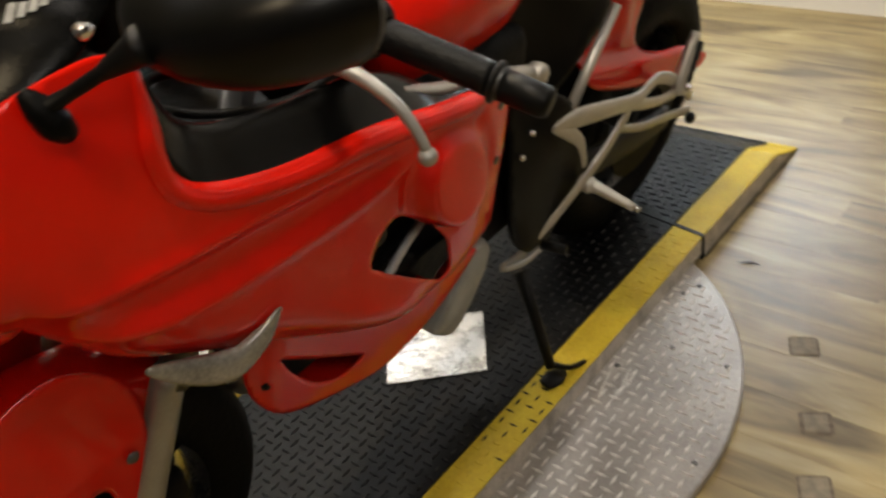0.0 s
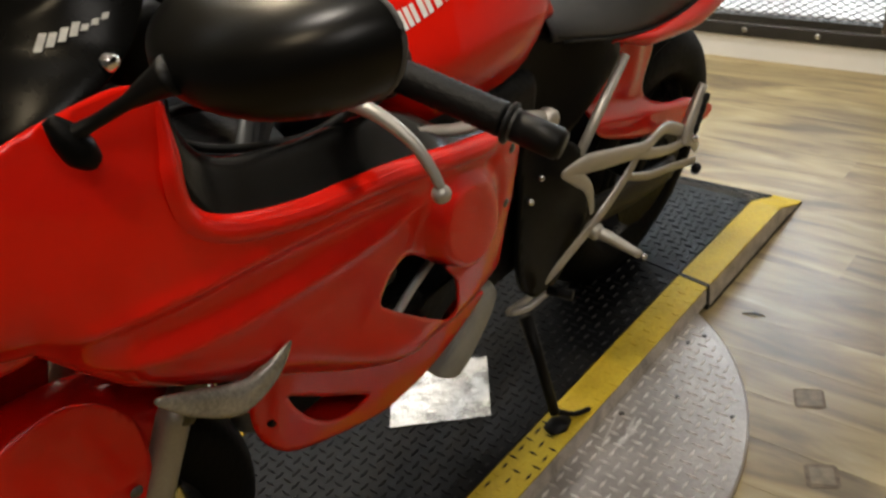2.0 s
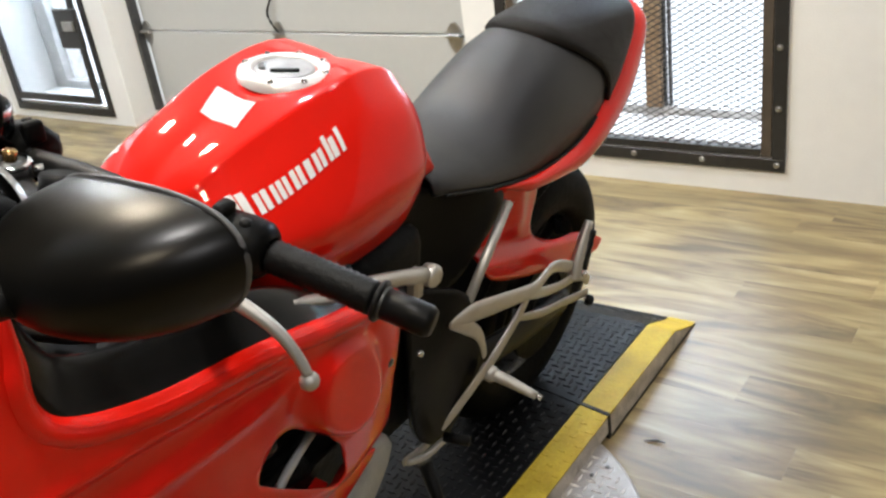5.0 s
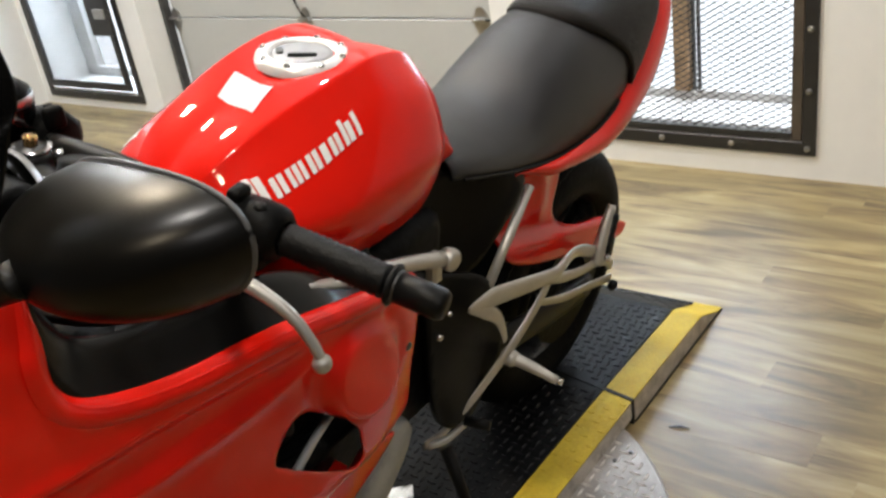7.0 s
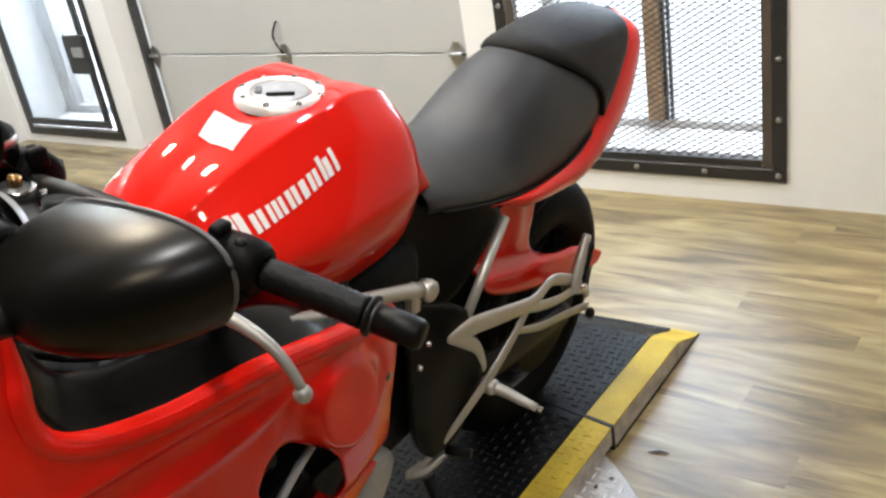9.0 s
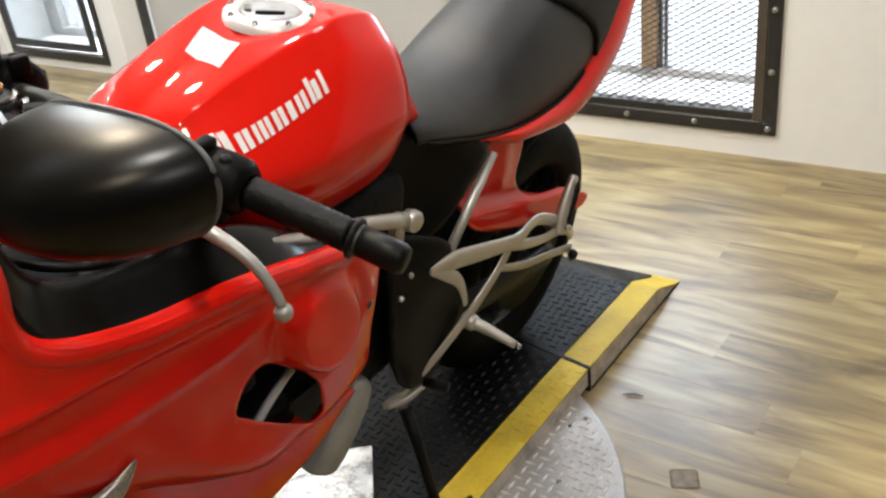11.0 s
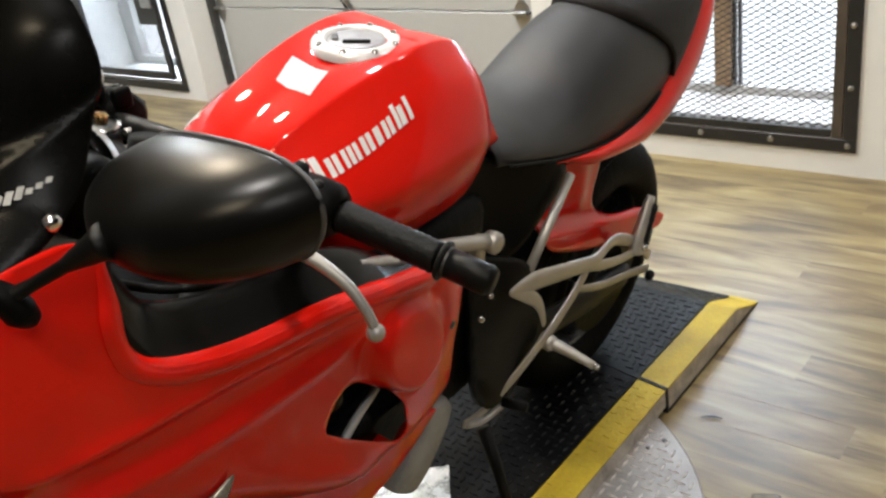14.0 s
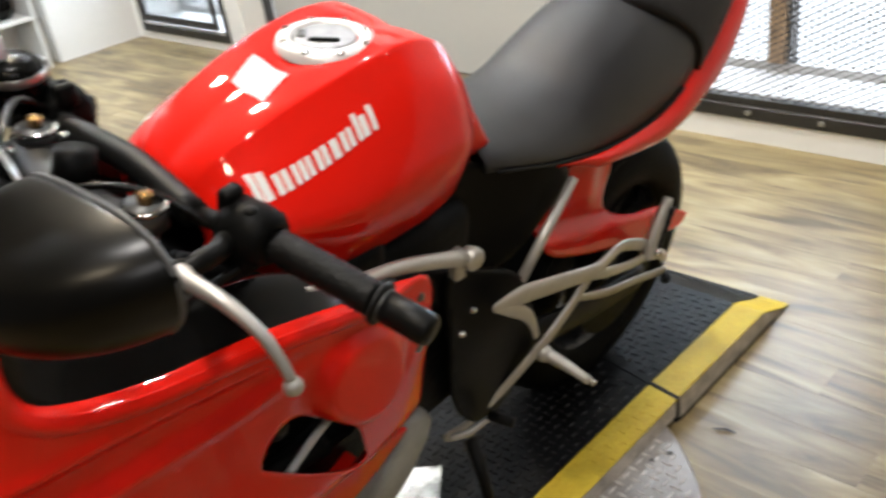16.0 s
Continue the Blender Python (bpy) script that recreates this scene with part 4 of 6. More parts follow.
b = seat_skin(pillion_x, 26, 0.0, lambda x: 0.74 + 0.3 * max(0, (x - 1.4) / 0.3), lambda x: 0.99)
for v in b.verts:
    m = min(1, abs(v.co.y) / max(0.02, -edge_at(v.co.x).y))
    rise = min(1, max(0, (v.co.x - step_line(m)) / 0.018))
    v.co.z += (0.013 * rise ** 0.5 - 0.009) * (1 - 0.75 * m ** 3)
pil = part("pillion_seat", b, VINYL_REAR, bike, "brown-black vinyl pillion seat", True)
thicken(pil, 0.010)

RED_EDGE = [(1.06, -0.134, 0.738), (1.14, -0.145, 0.717), (1.208, -0.150, 0.706), (1.30, -0.152, 0.692), (1.379, -0.152, 0.686), (1.49, -0.147, 0.706), (1.621, -0.133, 0.763), (1.717, -0.105, 0.859), (1.748, -0.068, 0.890), (1.748, -0.02, 0.908)]
INNER = [(1.055, -0.128, 0.752), (1.14, -0.133, 0.740), (1.21, -0.134, 0.732), (1.30, -0.135, 0.730), (1.372, -0.134, 0.737), (1.475, -0.127, 0.780), (1.573, -0.111, 0.840), (1.654, -0.084, 0.892), (1.69, -0.05, 0.913), (1.700, -0.015, 0.922)]
b = bmesh.new()
outer, inn = catmull(RED_EDGE, 6), catmull(INNER, 6)
rings = []
for n_, (o, i) in enumerate(zip(outer, inn)):
    k = min(1, 0.05 + n_ / 8)             # runs out to a thin tip in front
    o = i.lerp(o, k)
    mid = (o + i) / 2 + Vector((0.004, -0.012, 0.006)) * k
    under = Vector((o.x - 0.012 * k, o.y + 0.045 * k, o.z + 0.012 * k))
    under2 = Vector((o.x - 0.03, o.y * 0.4, o.z + 0.4 * max(0.0, i.z - o.z) - 0.02))
    rings.append(catmull([i + Vector((0, 0.02, -0.012)), i, mid, o, o + Vector((-0.006, 0.018, -0.004)), under, under2], 4))
skin(b, rings, closed=False)
bmesh.ops.recalc_face_normals(b, faces=b.faces[:])
thicken(both("tail_cowl", b, RED, bike, "glossy red tail cowl"), 0.003)
b = panel(rounded([(0.60, 0.850), (0.80, 0.860), (0.92, 0.800), (1.06, 0.755), (1.10, 0.71), (1.03, 0.66), (0.94, 0.60), (0.80, 0.66), (0.68, 0.74), (0.58, 0.80)], 4), [], lambda x, z: -0.098 - 0.03 * gauss(x - 1.05, 0.12), 0.010)
thicken(both("side_panel", b, BLACK_PLASTIC, bike, "matt black plastic side panel under the seat"), 0.004)
part("subframe_body", box(0.60, 1.50, -0.085, 0.085, 0.62, 0.74, 0.02, seg=2), ENGINE, bike, "dark frame and air box under the seat")
part("strut", tube([(1.092, -0.137, 0.716), (0.938, -0.160, 0.600)], 0.0088, 12), SILVER, bike, "silver subframe strut", True)
part("strut", tube([(1.092, 0.137, 0.716), (0.938, 0.160, 0.600)], 0.0088, 12), SILVER, bike, "silver subframe strut", True)

# ---- side fairing
FAIR_LAT = [(0.48, 0.215), (0.52, 0.219), (0.56, 0.224), (0.64, 0.232), (0.72, 0.239), (0.80, 0.241), (0.88, 0.234), (0.94, 0.222), (1.00, 0.206), (1.08, 0.183)]


def crest(x):
    """Height of the line where the side turns under."""
    return lerp_table([(0.0, 0.868), (0.062, 0.795), (0.194, 0.700), (0.317, 0.612), (0.43, 0.545), (0.557, 0.502), (0.66, 0.505)], x)


CREASE_A = [(-0.02, 0.893), (0.093, 0.889), (0.199, 0.880), (0.26, 0.873), (0.343, 0.861), (0.438, 0.842), (0.52, 0.826)]
CREASE_B = [(-0.02, 0.850), (0.04, 0.843), (0.098, 0.838), (0.161, 0.828), (0.254, 0.820), (0.36, 0.816), (0.438, 0.822), (0.52, 0.815)]


def fairing_lat(x, z):
    w = smooth_table(FAIR_LAT, z)
    nose = -0.135 + 0.03 * max(0, (0.90 - z) / 0.2)
    if x < 0.16:
        t = min(0.999, max(0.0, (0.16 - x) / (0.16 - nose)))
        w *= max(0.0, 1 - t ** 2.3) ** (1 / 2.3)
    if x > 0.48:
        w -= 0.020 * ((x - 0.48) / 0.17) ** 2
    # two creases with a hollow between them
    fade = min(1, max(0, (x + 0.02) / 0.10)) * min(1, max(0, (0.47 - x) / 0.12))
    za, zb = smooth_table(CREASE_A, x), smooth_table(CREASE_B, x)
    if zb < z < za:
        u = (z - zb) / (za - zb)
        w -= 0.008 * fade * min(1, (za - zb) / 0.03) * math.sin(math.pi * u) ** 0.8
    w += 0.004 * fade * (gauss(z - za, 0.009) + gauss(z - zb, 0.011))
    # rounded bulge below the vent
    w += 0.026 * gauss(math.hypot((x - 0.385) * 0.80 - (z - 0.612) * 0.60, ((x - 0.385) * 0.60 + (z - 0.612) * 0.80) * 2.1), 0.105)
    # round raised cap behind the vent
    dx, dz = x - 0.512, z - 0.748
    r = math.hypot((dx * 0.80 - dz * 0.60) / 0.086, (dx * 0.60 + dz * 0.80) / 0.062)
    lean = (dx * 0.60 + dz * 0.80) / 0.062
    q = max(-40.0, min(40.0, (r - 0.96 + 0.06 * max(0.0, min(1.0, -lean))) / 0.045))
    w += (0.021 - 0.014 * max(-1.0, min(1.0, lean))) / (1 + math.exp(q))
    w -= 0.006 * gauss(r - 1.15, 0.16) * max(0.0, min(1.0, -lean))
    w -= 0.004 * gauss(r - 1.22, 0.16) * min(1, max(0, (x - 0.49) / 0.06))
    w -= 0.005 * gauss(math.hypot(x - 0.578, z - 0.800), 0.013)
    zc = crest(x)
    if z < zc + 0.075:
        w -= 0.032 * ((zc + 0.075 - z) / 0.075) ** 2.2
    if x > 0.10 and z > 0.76:
        d = min(seg_dist(x, z, a, c)[0] for a, c in LIP)
        w += 0.004 * gauss(d, 0.014) * min(1, (x - 0.10) / 0.05)
    return -w


LIP = [((0.153, 1.05), (0.150, 0.98)), ((0.150, 0.98), (0.17, 0.938)), ((0.17, 0.938), (0.205, 0.92)), ((0.205, 0.92), (0.275, 0.901)), ((0.275, 0.901), (0.387, 0.884)), ((0.387, 0.884), (0.494, 0.856)), ((0.494, 0.856), (0.57, 0.828))]
fair_outline = rounded([(-0.080, 1.040, 1), (-0.015, 1.053), (0.02, 1.061), (0.061, 1.071), (0.12, 1.076), (0.153, 1.066, 1), (0.153, 1.013), (0.148, 0.98), (0.153, 0.955), (0.172, 0.936), (0.205, 0.920), (0.275, 0.901), (0.387, 0.884), (0.494, 0.858),
                        (0.571, 0.838), (0.635, 0.822), (0.655, 0.79), (0.656, 0.735), (0.652, 0.65), (0.656, 0.57), (0.652, 0.515), (0.61, 0.492), (0.557, 0.498), (0.43, 0.540), (0.317, 0.608), (0.200, 0.694), (0.13, 0.742), (0.062, 0.793), (-0.005, 0.868),
                        (-0.041, 0.873), (-0.060, 0.903), (-0.064, 0.927), (-0.056, 0.952), (-0.040, 0.981), (-0.019, 1.008, 1), (-0.078, 1.018, 1)], 5)
vent = rounded([(0.398, 0.760), (0.372, 0.743), (0.358, 0.716), (0.372, 0.698), (0.398, 0.673), (0.490, 0.588), (0.515, 0.566), (0.531, 0.574), (0.527, 0.602), (0.515, 0.645), (0.488, 0.682), (0.428, 0.742)], 4)
b = panel(fair_outline, [vent], fairing_lat, 0.005)
lip_line = catmull([(x, 0, z) for x, z in ((0.155, 1.052), (0.153, 1.013), (0.149, 0.980), (0.154, 0.955), (0.172, 0.936), (0.205, 0.920), (0.275, 0.901), (0.387, 0.884), (0.494, 0.858), (0.571, 0.838), (0.615, 0.827))], 8)
rings = []
for i, p in enumerate(lip_line):
    d = (lip_line[min(i + 1, len(lip_line) - 1)] - lip_line[max(i - 1, 0)]).normalized()
    n = Vector((d.z, 0, -d.x))             # away from the opening
    if n.z > 0 and abs(d.x) > 0.3:
        n = -n
    k = min(1, i / 10, (len(lip_line) - 1 - i) / 10)
    rings.append([Vector((p.x, fairing_lat(p.x, p.z) + dy * (0.3 + 0.7 * k), p.z)) + n * dn * (0.4 + 0.6 * k) for dn, dy in
                  ((0.021, 0.0008), (0.0175, -0.0020), (0.0135, -0.0040), (0.009, -0.0040), (0.004, -0.0016), (0.0, 0.0035), (-0.003, 0.010), (-0.003, 0.016))])
lip_b = bmesh.new()
skin(lip_b, rings, closed=False)
bmesh.ops.recalc_face_normals(lip_b, faces=lip_b.faces[:])
# the far panel is cut lower ahead of its mirror
far_outline = np.array([(x, min(z, 0.94 + 0.13 * min(1, max(0, (x - 0.06) / 0.04)))) for x, z in fair_outline])
fair = (part("side_fairing", b, RED, bike, "glossy red side fairing with an air vent", True),
        part("side_fairing", flip_y(panel(far_outline, [vent], fairing_lat, 0.006)), RED, bike, "glossy red side fairing with an air vent", True))
thicken(fair, 0.004)
part("fairing_lip", lip_b, RED, fair[0], "rolled red lip round the cockpit opening", True)
for side, ob in ((1, fair[0]), (-1, fair[1])):
    for x, z in ((0.628, 0.792), (0.632, 0.700), (0.470, 0.520)):
        part("screw", lathe([(0, 0.0), (0.006, 0.0), (0.007, 0.003)], "y", (x, side * (fairing_lat(x, z) - 0.002), z), 12), DARK_HW, ob, smooth=True)


def belly_lat(x, z):
    w = 0.186 - 0.16 * max(-0.02, crest(x) - z)
    if x < 0.27:
        w -= 0.022 * ((0.27 - x) / 0.055) ** 2
    return -w


belly = rounded([(0.216, 0.690), (0.217, 0.625), (0.219, 0.575), (0.226, 0.530), (0.244, 0.490), (0.275, 0.458), (0.32, 0.434), (0.40, 0.404), (0.46, 0.392), (0.53, 0.410), (0.60, 0.452), (0.648, 0.500), (0.63, 0.512), (0.557, 0.512), (0.43, 0.556), (0.317, 0.622)], 5)
slot = rounded([(0.257, 0.596, 1), (0.33, 0.532), (0.408, 0.466, 1), (0.386, 0.455), (0.356, 0.457), (0.315, 0.488), (0.277, 0.548)], 4)
b = panel(belly, [slot], belly_lat, 0.005)
bel = thicken(both("belly_fairing", b, RED, bike, "red lower belly fairing with a dark slot"), 0.004)
part("screw", lathe([(0, 0), (0.007, 0), (0.008, 0.004)], "y", (0.243, belly_lat(0.243, 0.549) - 0.001, 0.549), 12), BLACK_PLASTIC, bel[0], smooth=True)
b = bmesh.new()
rows = []
for k in range(13):
    x = 0.28 + 0.30 * k / 12
    zb = 0.462 - 0.44 * (x - 0.28) + 0.95 * max(0, x - 0.44) + 0.004
    rows.append([b.verts.new((x, y, zb - 0.012 * (1 - (y / 0.15) ** 2))) for y in (-0.150, -0.08, 0, 0.08, 0.150)])
for p, q in zip(rows, rows[1:]):
    for i in range(4):
        b.faces.new((p[i], p[i + 1], q[i + 1], q[i]))
part("belly_floor", b, RED, bike, smooth=True)

# ---- cockpit tray: a strip from the lip of the fairing inwards, with a rounded inner edge
TRAY = [(0.156, 1.050, 0.165, 1.055), (0.154, 1.03, 0.165, 1.030), (0.152, 0.98, 0.182, 0.988), (0.172, 0.938, 0.205, 0.968), (0.206, 0.920, 0.245, 0.953), (0.275, 0.901, 0.302, 0.940),
        (0.33, 0.892, 0.340, 0.935), (0.387, 0.884, 0.385, 0.928), (0.44, 0.870, 0.43, 0.916), (0.494, 0.856, 0.481, 0.889), (0.55, 0.838, 0.535, 0.848), (0.62, 0.815, 0.61, 0.82)]
outer = catmull([(x, fairing_lat(x, z) + 0.008, z - 0.007) for x, z, _, _ in TRAY], 5)
inn = catmull([(x, -0.186, z) for _, _, x, z in TRAY], 5)
rings = []
for o, i in zip(outer, inn):
    mid = o.lerp(i, 0.55) + Vector((0, -0.004, -0.007))
    rings.append([o + Vector((0, 0.004, -0.03)), o, o.lerp(mid, 0.5) + Vector((0, 0, -0.002)), mid, mid.lerp(i, 0.6), i, i + Vector((0.003, 0.006, 0.001)), i + Vector((0.006, 0.010, -0.006)), i + Vector((0.01, 0.016, -0.03)), i + Vector((0.012, 0.035, -0.09))])
b = bmesh.new()
skin(b, rings, closed=False)
bmesh.ops.recalc_face_normals(b, faces=b.faces[:])
thicken(both("cockpit_tray", b, LINING, bike, "dark plastic cockpit tray inside the fairing lip"), 0.002)

# ---- windscreen: bands from the base up, wrapped round the nose
SCREEN = [(0.985, -0.120, -0.02, 0.112), (1.012, -0.108, 0.012, 0.134), (1.030, -0.060, 0.030, 0.150), (1.045, -0.014, 0.052, 0.165), (1.058, 0.000, 0.072, 0.173), (1.070, 0.010, 0.100, 0.178), (1.085, 0.022, 0.132, 0.175), (1.105, 0.042, 0.162, 0.166), (1.146, 0.074, 0.194, 0.150), (1.19, 0.108, 0.210, 0.147), (1.225, 0.138, 0.213, 0.131), (1.25, 0.161, 0.215, 0.104), (1.268, 0.180, 0.212, 0.084), (1.279, 0.192, 0.208, 0.050), (1.284, 0.198, 0.206, 0.012)]
b = bmesh.new()
rings = []
NS, NC = 62, 56
for k in range(NS + 1):
    t = k / NS
    z = 0.985 + (1.284 - 0.985) * t
    xf = smooth_table([(r[0], r[1]) for r in SCREEN], z)
    xr = smooth_table([(r[0], r[2]) for r in SCREEN], z)
    w = smooth_table([(r[0], r[3]) for r in SCREEN], z)
    row = []
    for j in range(NC + 1):
        a = -1 + 2 * j / NC
        s = abs(a)
        low = max(0, min(1, (1.10 - z) / 0.04))
        y = w * math.sin(s * math.pi / 2) ** (0.85 - 0.30 * low) * (1 if a > 0 else -1)
        x = xf + (xr - xf) * (1 - math.cos(s * math.pi / 2) ** (1.25 - 0.25 * low))
        zz = z - 0.050 * (1 - s) * max(0, 1 - t * 3)
        # side panes set in behind a raised rim down the middle and along the base
        u = max(0.0, min(1.0, (s - 0.15) / 0.07)) * max(0.0, min(1.0, (z - 1.082 - 0.085 * s) / 0.013))
        x += 0.007 * u * u * (3 - 2 * u)
        y *= 1 - 0.022 * u * u * (3 - 2 * u)
        v = max(0.0, min(1.0, (1.062 + 0.012 * s - z) / 0.012))
        x -= 0.006 * v * v * (3 - 2 * v) * (1 - s)
        row.append(Vector((x, y, zz)))
    rings.append(row)
skin(b, rings, closed=False)
bmesh.ops.recalc_face_normals(b, faces=b.faces[:])
screen = part("windscreen", b, BLACK_GLOSS, bike, "dark smoked double-bubble windscreen", True)
thicken(screen, 0.003)
SCREEN_RINGS = rings


def on_screen(t, a):
    """A place on the left wing of the screen: t up, a from 0 in the middle to 1 at the edge."""
    k = min(NS - 1, int(t * NS))
    j = (1 - a) / 2 * NC
    j0 = min(NC - 1, int(j))
    p = SCREEN_RINGS[k][j0].lerp(SCREEN_RINGS[k][j0 + 1], j - j0)
    q = SCREEN_RINGS[k + 1][j0].lerp(SCREEN_RINGS[k + 1][j0 + 1], j - j0)
    return p.lerp(q, t * NS - k)


for t, a in ((0.355, 0.90), (0.226, 0.52)):
    p = on_screen(t, a)
    for s in (1, -1):
        part("screw", lathe([(0.0, -0.006), (0.006, -0.005), (0.0085, -0.001), (0.0085, 0.003)], "y", (p.x - 0.001, p.y * s - 0.002 * s, p.z), 14) if s == 1 else
             lathe([(0.0, 0.006), (0.006, 0.005), (0.0085, 0.001), (0.0085, -0.003)], "y", (p.x - 0.001, -p.y + 0.002, p.z), 14), CHROME, screen, "bright domed screw", True)
# plain shapes where the screen maker's mark stands
for k, (w, h) in enumerate(((0.016, 0.011), (0.010, 0.0085), (0.010, 0.0085), (0.010, 0.0085), (0.006, 0.004), (0.006, 0.004), (0.006, 0.004))):
    u = 0.56 + k * 0.036
    b = bmesh.new()
    c = [on_screen(0.388 + 0.0085 * k + dv, u + du) for du, dv in ((0, 0), (0.029, 0), (0.029, h / 0.30), (0, h / 0.30))]
    n = (c[1] - c[0]).cross(c[3] - c[0]).normalized()
    if n.y > 0:
        n = -n
    b.faces.new([b.verts.new(p + n * 0.0022) for p in c])
    part("screen_mark", b, DECAL_GREY, screen, "plain grey-white mark on the screen")

# ---- nose: headlight between the fairing halves
b = bmesh.new()
bmesh.ops.create_uvsphere(b, u_segments=32, v_segments=18, radius=1)
for v in b.verts:
    v.co = Vector((-0.025 + v.co.x * 0.10, v.co.y * 0.150, 0.955 + v.co.z * 0.062 - 0.06 * max(0, -v.co.x) * 0.3))
part("headlight", b, LENS, bike, "clear headlight lens in the nose", True)
b = bmesh.new()
bmesh.ops.create_uvsphere(b, u_segments=32, v_segments=18, radius=1)
for v in b.verts:
    v.co = Vector((-0.005 + v.co.x * 0.118, v.co.y * 0.165, 0.865 + v.co.z * 0.058))
part("nose_chin", b, RED, bike, "red nose below the headlight", True)
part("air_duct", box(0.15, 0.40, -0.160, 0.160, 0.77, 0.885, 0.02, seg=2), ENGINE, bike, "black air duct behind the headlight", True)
# Dark block added inside so the belly slot looks dark, not red.
part("belly_slot_filler", box(0.268, 0.46, -0.140, 0.140, 0.478, 0.60, 0.012), ENGINE, bike, "dark block added to fill the belly slot")
part("cockpit_core", box(-0.02, 0.16, -0.11, 0.11, 0.90, 1.03, 0.03, seg=3), BLACK_PLASTIC, bike, smooth=True)

# ---- mirrors
def mirror(s, off=(0.0, 0.0, 0.0)):
    b = bmesh.new()
    rings = []
    n = 20
    rim = rounded([(-0.206, 1.128), (-0.212, 1.150), (-0.235, 1.164), (-0.285, 1.176), (-0.345, 1.184), (-0.385, 1.180), (-0.404, 1.160), (-0.400, 1.128), (-0.375, 1.100), (-0.330, 1.088), (-0.260, 1.088), (-0.216, 1.102)], 4)
    back, nose = Vector((0.212, -0.306, 1.128)), Vector((0.113, -0.279, 1.116))
    for k in range(n + 1):
        t = k / n                          # from the glass edge forward to the blunt nose
        f = max(0.02, (1 - t ** 2.2) ** 0.5 if t < 1 else 0.0)
        c = back.lerp(nose, t)
        rings.append([Vector((c.x + off[2] - 0.025 * (y - back.y) * (1 - t), (c.y + (y - back.y) * f) * s + off[0], c.z + (z - back.z) * f + off[1])) for y, z in rim])
    skin(b, rings)
    bmesh.ops.recalc_face_normals(b, faces=b.faces[:])
    h = part("mirror", b, MIRROR_SHELL, bike, "black teardrop mirror housing", True)
    foot = Vector((0.060, -0.212 * s, 1.072)) if s > 0 else Vector((0.106, 0.216, 1.058))
    b = tube([foot, foot + Vector((0.018 if s > 0 else 0.002, -0.012 * s, 0.010)), foot + Vector((0.036 if s > 0 else 0.000, -0.031 * s, 0.026)), (0.118 + off[2], -0.272 * s + off[0], 1.122 + off[1])], [0.0075, 0.0055, 0.0060, 0.016], 10, smooth=5)
    part("mirror_stem", b, BLACK_SATIN, h, "black mirror stem", True)
    b = tube([foot + Vector(d) for d in ((-0.005, 0.012 * s, 0.013), (0, 0.004 * s, 0.001), (0.006, -0.002 * s, -0.014), (0.014, -0.004 * s, -0.026))], [0.005, 0.012, 0.014, 0.008], 12, smooth=4)
    part("mirror_foot", b, BLACK_PLASTIC, h, "black mirror foot", True)
    glass = bmesh.new()
    glass.faces.new([glass.verts.new((0.216 + off[2], (back.y + (y - back.y) * 0.93) * s + off[0], back.z + (z - back.z) * 0.93 + off[1])) for y, z in rim])
    part("mirror_rim", tube([(0.213 + off[2], (back.y + (y - back.y) * 0.99) * s + off[0], back.z + (z - back.z) * 0.99 + off[1]) for y, z in [*rim, rim[0]]], 0.0022, 8), STEM_GREY, h, "grey edge round the mirror glass", True)
    part("mirror_glass", glass, CHROME, h, "mirror glass")


mirror(1)
mirror(-1, (0.03, 0.035, -0.060))

